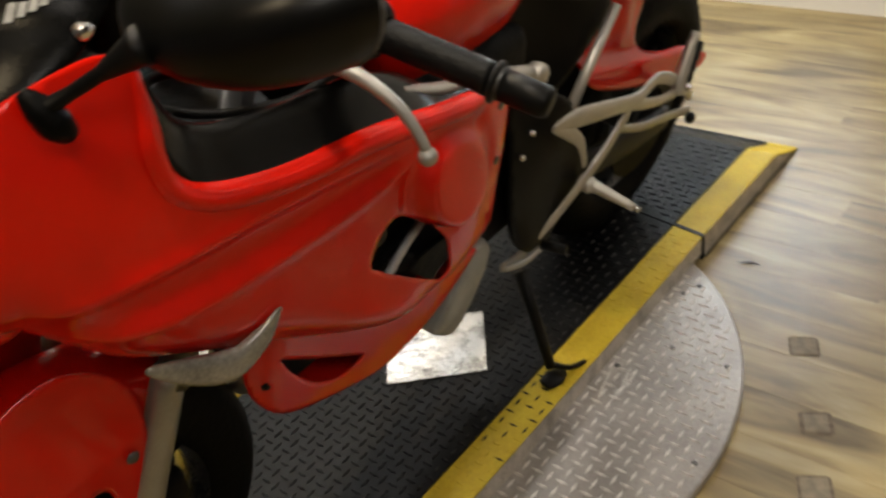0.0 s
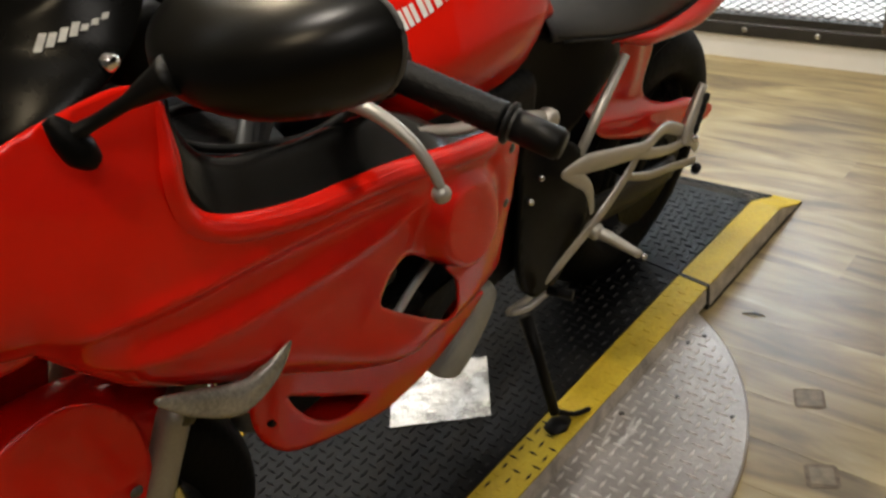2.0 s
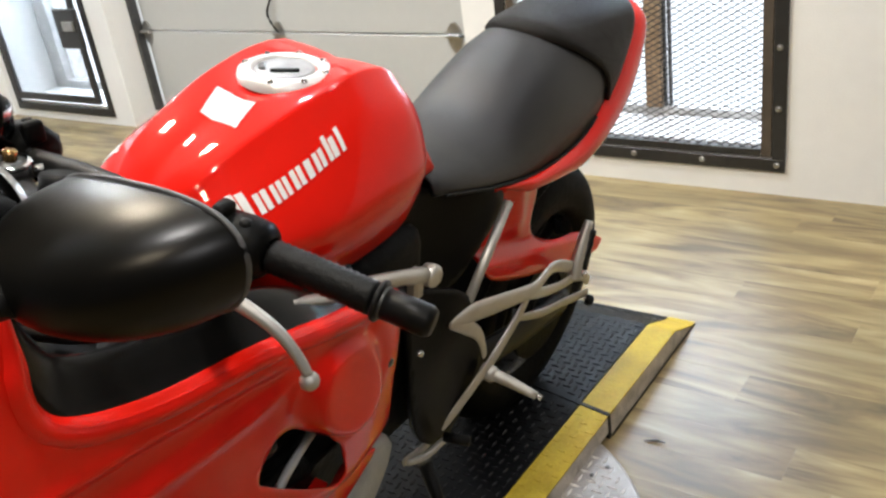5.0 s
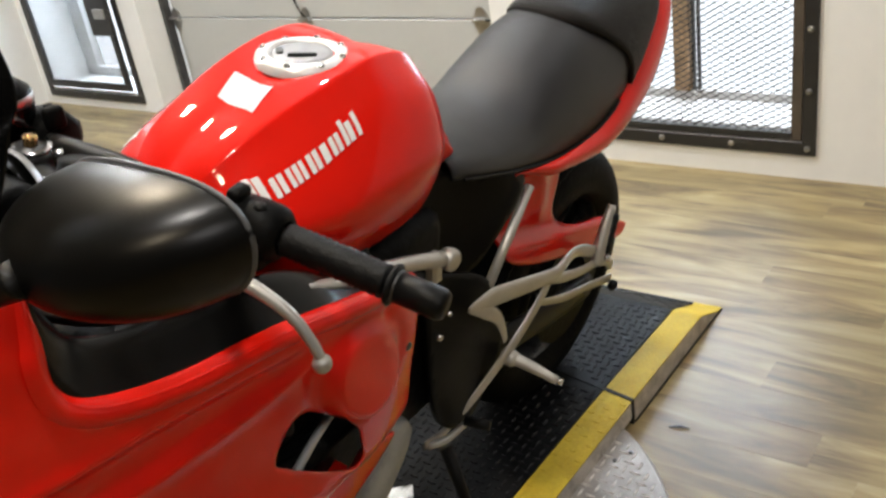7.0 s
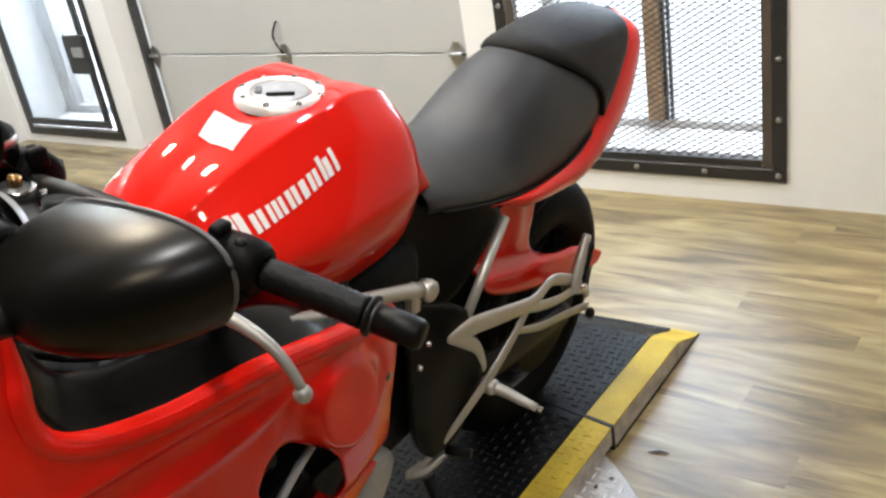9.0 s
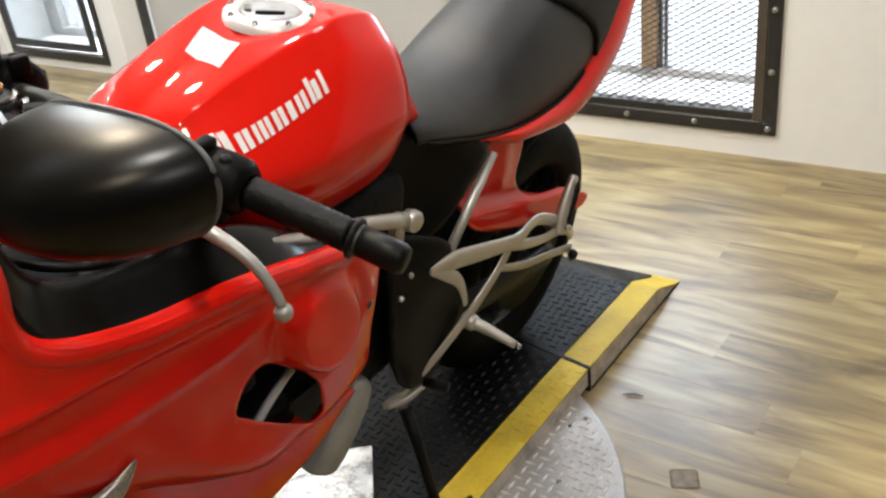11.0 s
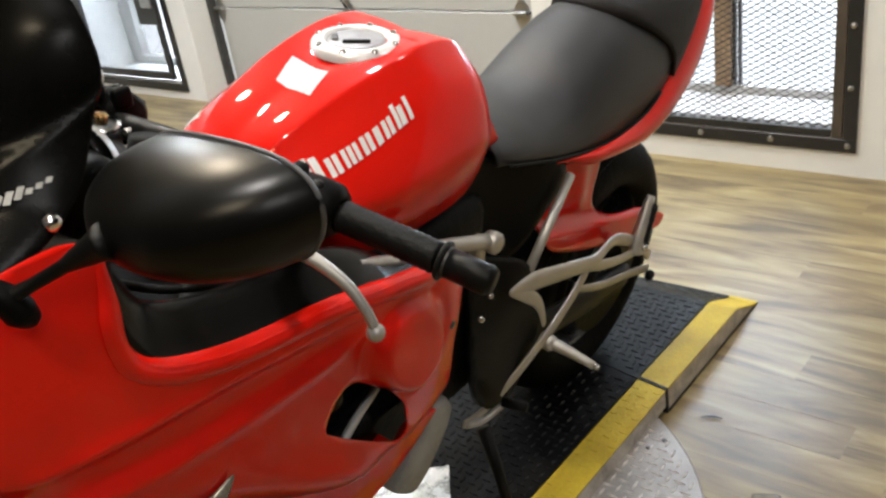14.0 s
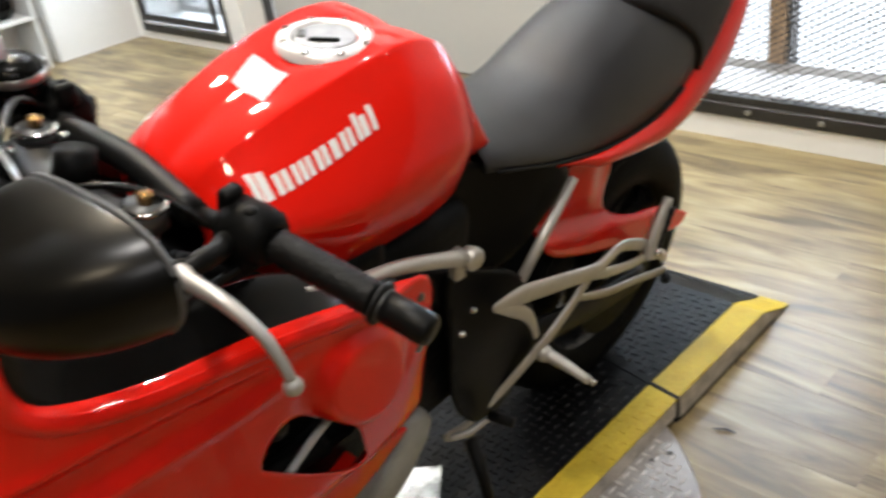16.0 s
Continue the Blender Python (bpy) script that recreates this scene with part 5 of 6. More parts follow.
# ---- handlebars
def handlebar(s):
    A, B, C = Vector((0.395, -0.115 * s, 0.985)), Vector((0.430, -0.212 * s, 0.972)), Vector((0.465, -0.390 * s, 0.946))
    bar = part("handlebar", tube([A, B, C], 0.011, 12), BLACK_SATIN, bike, "black clip-on handlebar", True)
    d = (C - B).normalized()
    g = tube([B + d * k * 0.004 for k in range(31)], [0.0178 + 0.0011 * (k % 2) for k in range(31)], 16)
    part("grip", g, RUBBER, bar, "ribbed black rubber grip", True)
    part("grip_flange", lathe([(0.010, 0.0), (0.022, 0.002), (0.023, 0.006), (0.017, 0.008)], "x", (0, 0, 0), 20), RUBBER, bar, smooth=True, at=Matrix.Translation(B + d * 0.122) @ d.to_track_quat("X", "Z").to_matrix().to_4x4())
    part("bar_end", tube([B + d * 0.126, B + d * 0.180, B + d * 0.186], [0.0170, 0.0170, 0.014], 18), BLACK_SATIN, bar, "black bar end weight", True)
    part("end_ring", tube([B + d * 0.130, B + d * 0.133], 0.0176, 18), DARK_HW, bar, smooth=True)
    bx = lathe([(0, -0.034), (0.024, -0.033), (0.031, -0.026), (0.033, 0.0), (0.032, 0.018), (0.026, 0.026), (0.019, 0.028)], "x", (0, 0, 0), 20)
    box(-0.026, 0.016, -0.030, 0.022, -0.040, -0.004, 0.010, bm=bx, seg=3)
    q = d.to_track_quat("X", "Z").to_matrix().to_4x4()
    sw = part("switch_box", bx, BLACK_PLASTIC, bar, "black switch housing", True, Matrix.Translation(B - d * 0.030) @ q)
    part("switch_button", lathe([(0, 0.005), (0.006, 0.004), (0.007, 0.0)], "z", (0.0, -0.006, 0.031), 12), RUBBER, sw, smooth=True)
    part("switch_button", box(-0.014, 0.0, -0.036, -0.026, -0.008, 0.010, 0.003, seg=2), RUBBER, sw, smooth=True)
    part("choke_tab", box(-0.040, -0.022, -0.012, 0.014, 0.012, 0.040, 0.005, seg=2), BLACK_PLASTIC, sw, smooth=True)
    part("lever_perch", tube([B - d * 0.045, Vector((0.375, -0.188 * s, 0.980)), Vector((0.326, -0.206 * s, 0.994))], [0.013, 0.012, 0.010], 12), BLACK_SATIN, bar, "black lever perch", True)
    lv = tube([(0.326, -0.205 * s, 0.994), (0.318, -0.232 * s, 1.001), (0.321, -0.262 * s, 1.001), (0.327, -0.288 * s, 0.992), (0.333, -0.312 * s, 0.976), (0.336, -0.330 * s, 0.956), (0.337, -0.340 * s, 0.940)],
              [0.009, 0.0085, 0.0078, 0.0070, 0.0062, 0.0056, 0.0052], 12, smooth=6)
    lever = part("lever", lv, SILVER, bar, "silver lever with a ball end", True)
    b = bmesh.new()
    bmesh.ops.create_uvsphere(b, u_segments=16, v_segments=10, radius=0.0098)
    part("lever_ball", b, SILVER, lever, smooth=True, at=Matrix.Translation((0.338, -0.341 * s, 0.932)))


handlebar(1)
handlebar(-1)
part("top_yoke", tube([(0.345, -0.12, 0.985), (0.33, -0.06, 0.99), (0.32, 0, 0.99), (0.33, 0.06, 0.99), (0.345, 0.12, 0.985)], [0.030, 0.024, 0.030, 0.024, 0.030], 12, smooth=5, flat=0.45), BLACK_SATIN, bike, "black top yoke", True)
for s in (1, -1):
    fork = part("fork_cap", tube([(0.350, -0.107 * s, 0.985), (0.354, -0.107 * s, 1.010)], [0.024, 0.020], 18), DARK_HW, bike, "fork cap", True)
    part("adjuster", tube([(0.354, -0.107 * s, 1.010), (0.356, -0.107 * s, 1.022)], 0.008, 8), BRONZE, fork, "bronze adjuster screw", True)
    part("cap_ring", lathe([(0.020, 0.0), (0.0235, 0.002), (0.0235, 0.006), (0.019, 0.008)], "z", (0.3535, -0.107 * s, 1.003), 20), CHROME, fork, "bright ring", True)
    for dx, dy in ((-0.030, 0.012), (-0.022, -0.030), (0.028, 0.022)):
        part("yoke_bolt", lathe([(0, 0.006), (0.005, 0.006), (0.006, 0.0)], "z", (0.345 + dx, (-0.107 + dy) * s, 0.998), 10), CHROME, fork, smooth=True)
part("bar_middle", tube([(0.395, -0.125, 0.985), (0.402, 0.0, 0.992), (0.395, 0.125, 0.985)], 0.0165, 14, smooth=5), BLACK_SATIN, bike, "thick black handlebar middle", True)
part("ignition_lock", tube([(0.335, 0.0, 0.99), (0.345, 0.0, 1.03)], [0.024, 0.022], 18), BLACK_PLASTIC, bike, "ignition lock", True)
gauge = part("instrument_panel", box(0.175, 0.245, -0.105, 0.105, 1.01, 1.085, 0.02, seg=3), BLACK_PLASTIC, bike, "black instrument cluster", True, pose(0, 0, 0))
for y, r in ((-0.05, 0.036), (0.035, 0.046)):
    part("dial", lathe([(0, 0.0), (r * 0.92, 0.0), (r, 0.004), (r, -0.012)], "x", (0.248, y, 1.055), 28), BLACK_GLOSS, gauge, "round dial", True)
    part("dial_rim", lathe([(r * 0.98, 0.003), (r * 1.06, 0.007), (r * 1.10, 0.0)], "x", (0.248, y, 1.055), 28), STEEL, gauge, smooth=True)
res = part("fluid_reservoir", lathe([(0, 0.0), (0.026, 0.0), (0.034, 0.006), (0.036, 0.030), (0.036, 0.044), (0.034, 0.056), (0.022, 0.066), (0, 0.068)], "z", (0.385, 0.205, 0.984), 28), BLACK_GLOSS, bike, "black brake fluid reservoir", True)
part("clip_band", lathe([(0.0362, 0.040), (0.0375, 0.042), (0.0375, 0.050), (0.0362, 0.052)], "z", (0.385, 0.205, 0.984), 28), STEEL, res, "bright clamp band", True)
# Plain pale block of unknown kind, added against the reservoir.
part("pale_block", box(0.342, 0.380, 0.196, 0.240, 1.050, 1.080, 0.004, seg=2), PAPER, res, "pale grey square block", True)
part("hose", tube([(0.345, -0.20, 0.99), (0.29, -0.15, 0.985), (0.25, -0.08, 0.96), (0.26, -0.02, 0.92)], 0.006, 8, smooth=6), RUBBER, bike, "black cable", True)
part("hose", tube([(0.345, 0.20, 1.015), (0.30, 0.14, 1.02), (0.27, 0.06, 0.985), (0.27, 0.01, 0.93)], 0.006, 8, smooth=6), RUBBER, bike, "black hose", True)
for pts, r in (([(0.40, 0.17, 0.985), (0.35, 0.13, 1.035), (0.29, 0.05, 1.03), (0.25, -0.02, 0.97)], 0.0045), ([(0.41, -0.16, 0.965), (0.36, -0.10, 1.018), (0.30, -0.05, 1.02), (0.25, -0.02, 0.96)], 0.0040), ([(0.385, 0.205, 0.99), (0.345, 0.15, 0.985), (0.31, 0.12, 0.95), (0.30, 0.10, 0.88)], 0.0055)):
    part("cable", tube(pts, r, 8, smooth=6), LINING, bike, "glossy black control cable", True)
part("hose", tube([(0.40, -0.19, 0.95), (0.33, -0.165, 0.925), (0.25, -0.12, 0.93), (0.20, -0.06, 0.95)], 0.005, 8, smooth=6), RUBBER, bike, "black cable", True)

# ---- frame, engine, covers
for s in (1, -1):
    part("frame_spar", tube([(0.37, -0.09 * s, 0.90), (0.475, -0.120 * s, 0.83), (0.60, -0.130 * s, 0.76), (0.76, -0.130 * s, 0.68), (0.86, -0.115 * s, 0.56), (0.87, -0.105 * s, 0.42)], [0.03, 0.032, 0.033, 0.033, 0.032, 0.03], 12, smooth=5, flat=0.55, side=(0, 1, 0)), ENGINE, bike, "dark frame spar", True)
    bar = part("spar_tube", tube([(0.470, -0.194 * s, 0.876), (0.555, -0.188 * s, 0.836), (0.645, -0.180 * s, 0.806), (0.755, -0.188 * s, 0.764)], [0.009, 0.010, 0.0105, 0.0125], 14, smooth=4), SILVER, bike, "silver tube with a round end", True)
    part("end_knob", lathe([(0, -0.012), (0.013, -0.012), (0.017, -0.008), (0.018, 0.0), (0.015, 0.012), (0, 0.014)], "y", (0.768, -0.192 * s, 0.758), 18), SILVER, bar, smooth=True)
    part("frame_bracket", box(0.765, 0.787, -0.16 * s - 0.01, -0.16 * s + 0.01, 0.70, 0.752, 0.004), SILVER, bar, smooth=False)
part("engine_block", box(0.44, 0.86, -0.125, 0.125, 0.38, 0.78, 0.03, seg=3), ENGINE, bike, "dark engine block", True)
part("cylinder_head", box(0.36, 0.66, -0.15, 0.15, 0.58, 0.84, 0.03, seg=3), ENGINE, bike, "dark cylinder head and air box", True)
part("radiator", box(0.262, 0.30, -0.13, 0.13, 0.53, 0.86, 0.008), BLACK_PLASTIC, bike, "black radiator")
part("coolant_pipe", tube([(0.418, -0.205, 0.622), (0.468, -0.195, 0.640), (0.538, -0.185, 0.660)], 0.0060, 10, smooth=4), RING_METAL, bike, "silver coolant pipe seen in the vent", True)
# Black sheet added to hide the red far side; stands in for vent shade.
part("vent_dark_sheet", box(0.40, 0.60, -0.188, -0.11, 0.585, 0.596, 0.002), ENGINE, bike, "black sheet added to darken the vent")
part("vent_hose", tube([(0.385, -0.190, 0.735), (0.40, -0.200, 0.72), (0.415, -0.195, 0.70), (0.42, -0.17, 0.67)], [0.014, 0.016, 0.015, 0.013], 12, smooth=4), RUBBER, bike, "black hose elbow seen in the vent", True)
part("coolant_hose", tube([(0.35, -0.17, 0.60), (0.42, -0.175, 0.60), (0.50, -0.175, 0.585)], 0.016, 10, smooth=4), RUBBER, bike, "black hose seen in the vent", True)
b = panel(rounded([(0.762, 0.706), (0.86, 0.668), (0.930, 0.618), (0.975, 0.53), (1.0, 0.445), (0.955, 0.36), (0.885, 0.322), (0.81, 0.38), (0.775, 0.50), (0.765, 0.60)], 5), [], lambda x, z: -0.160 - 0.008 * gauss(math.hypot(x - 0.86, z - 0.56), 0.09), 0.008)
heel = part("sprocket_cover", b, BLACK_PLASTIC, bike, "matt black side cover plate", True)
thicken(heel, 0.012)
for x, y, z, r in ((0.807, -0.169, 0.625, 0.0055), (0.785, -0.168, 0.590, 0.006)):
    part("cover_bolt", lathe([(0, -0.005), (r * 0.7, -0.005), (r, 0.0), (r, 0.004)], "y", (x, y, z), 10), CHROME, heel, "bright bolt", True)
b = plate([(0.70, 0.445), (0.742, 0.436), (0.758, 0.405), (0.746, 0.365), (0.718, 0.325), (0.683, 0.288), (0.655, 0.272), (0.628, 0.290), (0.60, 0.316), (0.64, 0.36)], 0.05, axis=1, bevel=0.012, at=-0.145)
part("engine_case", b, GREY_CASE, bike, "bare grey engine case", True)
part("exhaust_pipe", tube([(0.30, 0.0, 0.50), (0.33, 0.02, 0.34), (0.50, 0.05, 0.26), (0.85, 0.10, 0.25), (1.05, 0.16, 0.36)], 0.024, 14, smooth=5), STEEL, bike, "steel exhaust pipe", True)
part("muffler", tube([(1.05, 0.165, 0.36), (1.10, 0.17, 0.385), (1.45, 0.20, 0.52), (1.52, 0.205, 0.545)], [0.035, 0.056, 0.058, 0.045], 20), DARK_HW, bike, "dark muffler", True)

# ---- foot controls
hang = part("footrest_hanger", tube([(0.785, -0.145, 0.338), (0.84, -0.150, 0.335), (0.906, -0.160, 0.362), (0.962, -0.172, 0.405), (1.010, -0.182, 0.445), (1.070, -0.190, 0.500), (1.10, -0.192, 0.535)], [0.010, 0.011, 0.013, 0.014, 0.015, 0.013, 0.012], 12, smooth=5, flat=0.36, side=(0, 1, 0)), SILVER, bike, "cast silver footrest hanger", True)
part("hanger_arm", tube([(0.818, -0.200, 0.640), (0.888, -0.198, 0.622), (0.98, -0.196, 0.588), (1.078, -0.194, 0.552), (1.13, -0.192, 0.536), (1.22, -0.182, 0.530), (1.33, -0.172, 0.470)], [0.006, 0.019, 0.018, 0.016, 0.016, 0.013, 0.013], 12, smooth=5, flat=0.36, side=(0, 1, 0)), SILVER, hang, "silver upper hanger arm", True)
part("hanger_arm", tube([(0.822, -0.200, 0.637), (0.875, -0.199, 0.600), (0.915, -0.197, 0.562), (0.945, -0.192, 0.515), (0.962, -0.188, 0.480)], [0.006, 0.013, 0.011, 0.008, 0.006], 12, smooth=5, flat=0.36, side=(0, 1, 0)), SILVER, hang, "silver hooked arm", True)
part("hanger_arm", tube([(1.078, -0.192, 0.550), (1.17, -0.186, 0.500), (1.27, -0.180, 0.458), (1.38, -0.174, 0.425), (1.44, -0.170, 0.375)], [0.012, 0.012, 0.011, 0.011, 0.012], 12, smooth=5, flat=0.4, side=(0, 1, 0)), SILVER, hang, "silver lower hanger arm", True)
# Darker silver than the other arms: the brace's shade is in its colour.
part("hanger_arm", tube([(1.075, -0.186, 0.495), (1.20, -0.178, 0.430), (1.32, -0.172, 0.385), (1.45, -0.168, 0.335)], [0.007, 0.010, 0.010, 0.011], 12, smooth=5, flat=0.4, side=(0, 1, 0)), FORK_SILVER, hang, "silver rear brace, its shade put in as darker metal", True)
part("rubber_stop", tube([(1.445, -0.180, 0.325), (1.462, -0.172, 0.305)], [0.011, 0.010], 12), RUBBER, hang, smooth=True)
pp = part("passenger_footrest", tube([(1.342, -0.180, 0.435), (1.352, -0.176, 0.462), (1.376, -0.172, 0.505), (1.402, -0.168, 0.545)], [0.021, 0.021, 0.018, 0.012], 12, smooth=3, flat=0.7, side=(0, 1, 0)), SILVER, bike, "folded silver passenger footrest", True)
part("footrest_rubber", tube([(1.356 + 0.0054 * k, -0.190 + 0.0010 * k, 0.458 + 0.0090 * k) for k in range(9)], [0.0085 + 0.0022 * (k % 2) for k in range(9)], 10, flat=0.7, side=(0, 1, 0)), RUBBER, pp, "ribbed rubber insert", True)
part("pivot_bolt", lathe([(0, -0.010), (0.006, -0.010), (0.008, -0.004), (0.008, 0)], "y", (1.350, -0.192, 0.452), 10), CHROME, pp, smooth=True)
rp = part("rider_footrest", tube([(1.000, -0.178, 0.412), (1.008, -0.205, 0.406), (1.022, -0.270, 0.388)], [0.012, 0.0115, 0.0075], 14, smooth=4), SILVER, bike, "silver rider footrest", True)
part("clevis", lathe([(0, -0.016), (0.012, -0.016), (0.016, -0.010), (0.016, 0.012)], "y", (1.000, -0.178, 0.412), 14), SILVER, rp, smooth=True)
part("end_stud", tube([(1.020, -0.268, 0.390), (1.024, -0.280, 0.387)], 0.0055, 8), CHROME, rp, smooth=True)
sl = part("gear_lever", tube([(0.79, -0.148, 0.335), (0.825, -0.165, 0.335), (0.862, -0.180, 0.355), (0.866, -0.200, 0.360)], [0.007, 0.007, 0.006, 0.006], 10, smooth=3), SILVER, bike, "silver gear lever", True)
part("lever_rubber", tube([(0.860, -0.178, 0.360), (0.872, -0.222, 0.364)], 0.0095, 12), RUBBER, sl, "black rubber lever tip", True)
st = part("side_stand", tube([(0.868, -0.135, 0.262), (0.860, -0.182, 0.178), (0.845, -0.238, 0.085)], [0.014, 0.011, 0.010], 12), BLACK_SATIN, bike, "black side stand leg", True)
part("stand_foot", tube([(0.815, -0.246, 0.066), (0.845, -0.250, 0.062), (0.872, -0.252, 0.060)], [0.014, 0.022, 0.012], 14, flat=0.35), BLACK_SATIN, st, "black stand foot", True)
part("stand_tang", tube([(0.850, -0.238, 0.088), (0.880, -0.262, 0.070), (0.915, -0.275, 0.066)], [0.006, 0.0055, 0.005], 8, smooth=3), BLACK_SATIN, st, smooth=True)

# ---- wheels
def wheel(name, x, r_tyre, r_rim, width, label):
    prof = []
    for k in range(15):
        a = math.pi * (k / 14)
        prof.append((r_rim + (r_tyre - r_rim) * math.sin(a) ** 0.62, -width / 2 * math.cos(a)))
    w = part(name, lathe([(r_rim - 0.02, -width * 0.36)] + [(p[0], p[1]) for p in prof] + [(r_rim - 0.02, width * 0.36)], "y", (x, 0, r_tyre), 72), TYRE_RUBBER, bike, label, True)
    part("rim", lathe([(r_rim + 0.006, -width * 0.40), (r_rim - 0.006, -width * 0.42), (r_rim - 0.022, -width * 0.30), (r_rim - 0.028, 0), (r_rim - 0.022, width * 0.30), (r_rim - 0.006, width * 0.42), (r_rim + 0.006, width * 0.40)], "y", (x, 0, r_tyre), 64), RIM_BLACK, w, "black cast rim", True)
    part("hub", lathe([(0.0, -width * 0.40), (0.035, -width * 0.40), (0.045, -width * 0.3), (0.045, width * 0.3), (0.035, width * 0.4), (0, width * 0.4)], "y", (x, 0, r_tyre), 24), BLACK_SATIN, w, "black hub", True)
    for k in range(3):
        for d in (-0.16, 0.16):
            a = 2 * math.pi * k / 3 + 0.5
            c0, c1 = Vector((x + 0.035 * math.cos(a + d * 2), 0, r_tyre + 0.035 * math.sin(a + d * 2))), Vector((x + (r_rim - 0.02) * math.cos(a + d), 0, r_tyre + (r_rim - 0.02) * math.sin(a + d)))
            part("spoke", tube([c0, (c0 + c1) / 2, c1], [0.020, 0.014, 0.018], 10, flat=0.8), BLACK_SATIN, w, smooth=True)
    for s in (-1, 1):
        part("brake_disc" if name == "front_wheel" or s == 1 else "sprocket", lathe([(0.07, s * (width * 0.5 + 0.006)), (0.14, s * (width * 0.5 + 0.006)), (0.14, s * (width * 0.5 + 0.011)), (0.07, s * (width * 0.5 + 0.011)), (0.07, s * (width * 0.5 + 0.006))], "y", (x, 0, r_tyre), 48), DARK_HW if name == "front_wheel" else ENGINE, w, smooth=False)
    return w


rear = wheel("rear_wheel", 1.39, 0.318, 0.218, 0.18, "black rear wheel with a wide tyre")
# Small silver chip added as the bright glint on the rim flange.
part("rim_glint", box(1.372, 1.384, -0.082, -0.074, 0.522, 0.560, 0.002), RING_METAL, rear, "silver chip standing in for a glint on the rim")
wheel("front_wheel", 0.0, 0.300, 0.218, 0.12, "black front wheel and tyre")
for s in (1, -1):
    part("swingarm", tube([(0.90, -0.10 * s, 0.40), (1.05, -0.125 * s, 0.385), (1.25, -0.130 * s, 0.345), (1.42, -0.130 * s, 0.315)], [0.034, 0.036, 0.034, 0.030], 12, smooth=4, flat=0.45, side=(0, 1, 0)), BLACK_SATIN, bike, "black swingarm", True)
def hugger_lat(x, z):
    """Flat above, with a blade that flares out along the lower edge."""
    line = 0.612 - 0.345 * (x - 1.07)
    return -0.100 - 0.026 * max(0.0, min(1.0, (line - z) / 0.022)) - 0.010 * gauss(x - 1.20, 0.035) * max(0.0, min(1.0, (z - line) / 0.05))


b = panel(rounded([(1.15, 0.705), (1.265, 0.690), (1.278, 0.644), (1.264, 0.580), (1.290, 0.536), (1.36, 0.500), (1.479, 0.460), (1.570, 0.410), (1.602, 0.386), (1.580, 0.368), (1.46, 0.394), (1.351, 0.436), (1.20, 0.493), (1.080, 0.552), (1.045, 0.60), (1.06, 0.66)], 5), [], hugger_lat, 0.006)
hug = part("hugger_guard", b, RED, bike, "red rear wheel guard", True)
thicken(hug, 0.005)
b = bmesh.new()
rows = []
for k in range(15):
    a = radians(78 + 95 * k / 14)
    r = 0.342
    rows.append([Vector((1.39 + r * math.cos(a) - 0.0, y, 0.318 + r * math.sin(a) - 0.02 * (y / 0.1) ** 2)) for y in (-0.1, -0.075, -0.04, 0, 0.04, 0.075, 0.1)])
skin(b, rows, closed=False)
thicken(part("rear_fender", b, BLACK_PLASTIC, bike, "black inner rear fender", True), 0.003)
part("tail_light_box", box(1.46, 1.70, -0.06, 0.06, 0.80, 0.88, 0.02, seg=2), BLACK_PLASTIC, bike, smooth=True)

# ---- front end
for s in (1, -1):
    fk = part("fork_leg", tube([(0.345, -0.105 * s, 0.985), (0.215, -0.105 * s, 0.70), (0.150, -0.105 * s, 0.60)], 0.0215, 16), DARK_HW, bike, "dark fork tube", True)
    part("fork_lower", tube([(0.155, -0.105 * s, 0.622), (0.145, -0.105 * s, 0.600), (0.078, -0.105 * s, 0.445), (0.020, -0.105 * s, 0.305), (0.012, -0.105 * s, 0.285)], [0.019, 0.0205, 0.0205, 0.021, 0.017], 18), FORK_SILVER, fk, "silver-beige fork lower", True)
    part("brake_caliper", box(0.085, 0.140, -0.085 * s - 0.016, -0.085 * s + 0.016, 0.33, 0.43, 0.012, seg=2), ENGINE, fk, "dark brake caliper", True)
b = bmesh.new()
rows = []
for k in range(23):
    a = radians(54 + 116 * k / 22)
    rr = 0.325
    row = []
    for j in range(11):
        v = -1 + 2 * j / 10
        w = 0.082
        drop = 0.085 * abs(v) ** 3
        r = rr - drop * 0.9
        row.append(Vector((r * math.cos(a), w * math.copysign(abs(v) ** 0.7, v), 0.30 + r * math.sin(a))))
    rows.append(row)
skin(b, rows, closed=False)
bmesh.ops.recalc_face_normals(b, faces=b.faces[:])
fen = part("front_fender", b, RED, bike, "glossy red front fender", True)
thicken(fen, 0.003)
b = panel(rounded([(-0.10, 0.66), (0.02, 0.70), (0.09, 0.655), (0.108, 0.59), (0.085, 0.49), (0.055, 0.42), (0.01, 0.40), (-0.03, 0.46), (-0.06, 0.55)], 5), [rounded([(-0.02, 0.50), (0.03, 0.52), (0.04, 0.46), (0.0, 0.44)], 4)], lambda x, z: -0.086 - 0.022 * max(0, min(1, (0.66 - z) / 0.10)), 0.007)
thicken(both("fender_side", b, RED, fen, "red fender side blade"), 0.003)
for s in (1, -1):
    part("fender_bolt", lathe([(0, -0.004 * s), (0.007, -0.003 * s), (0.009, 0.0)], "y", (0.075, -0.112 * s, 0.540), 10), DARK_HW, fen, smooth=True)


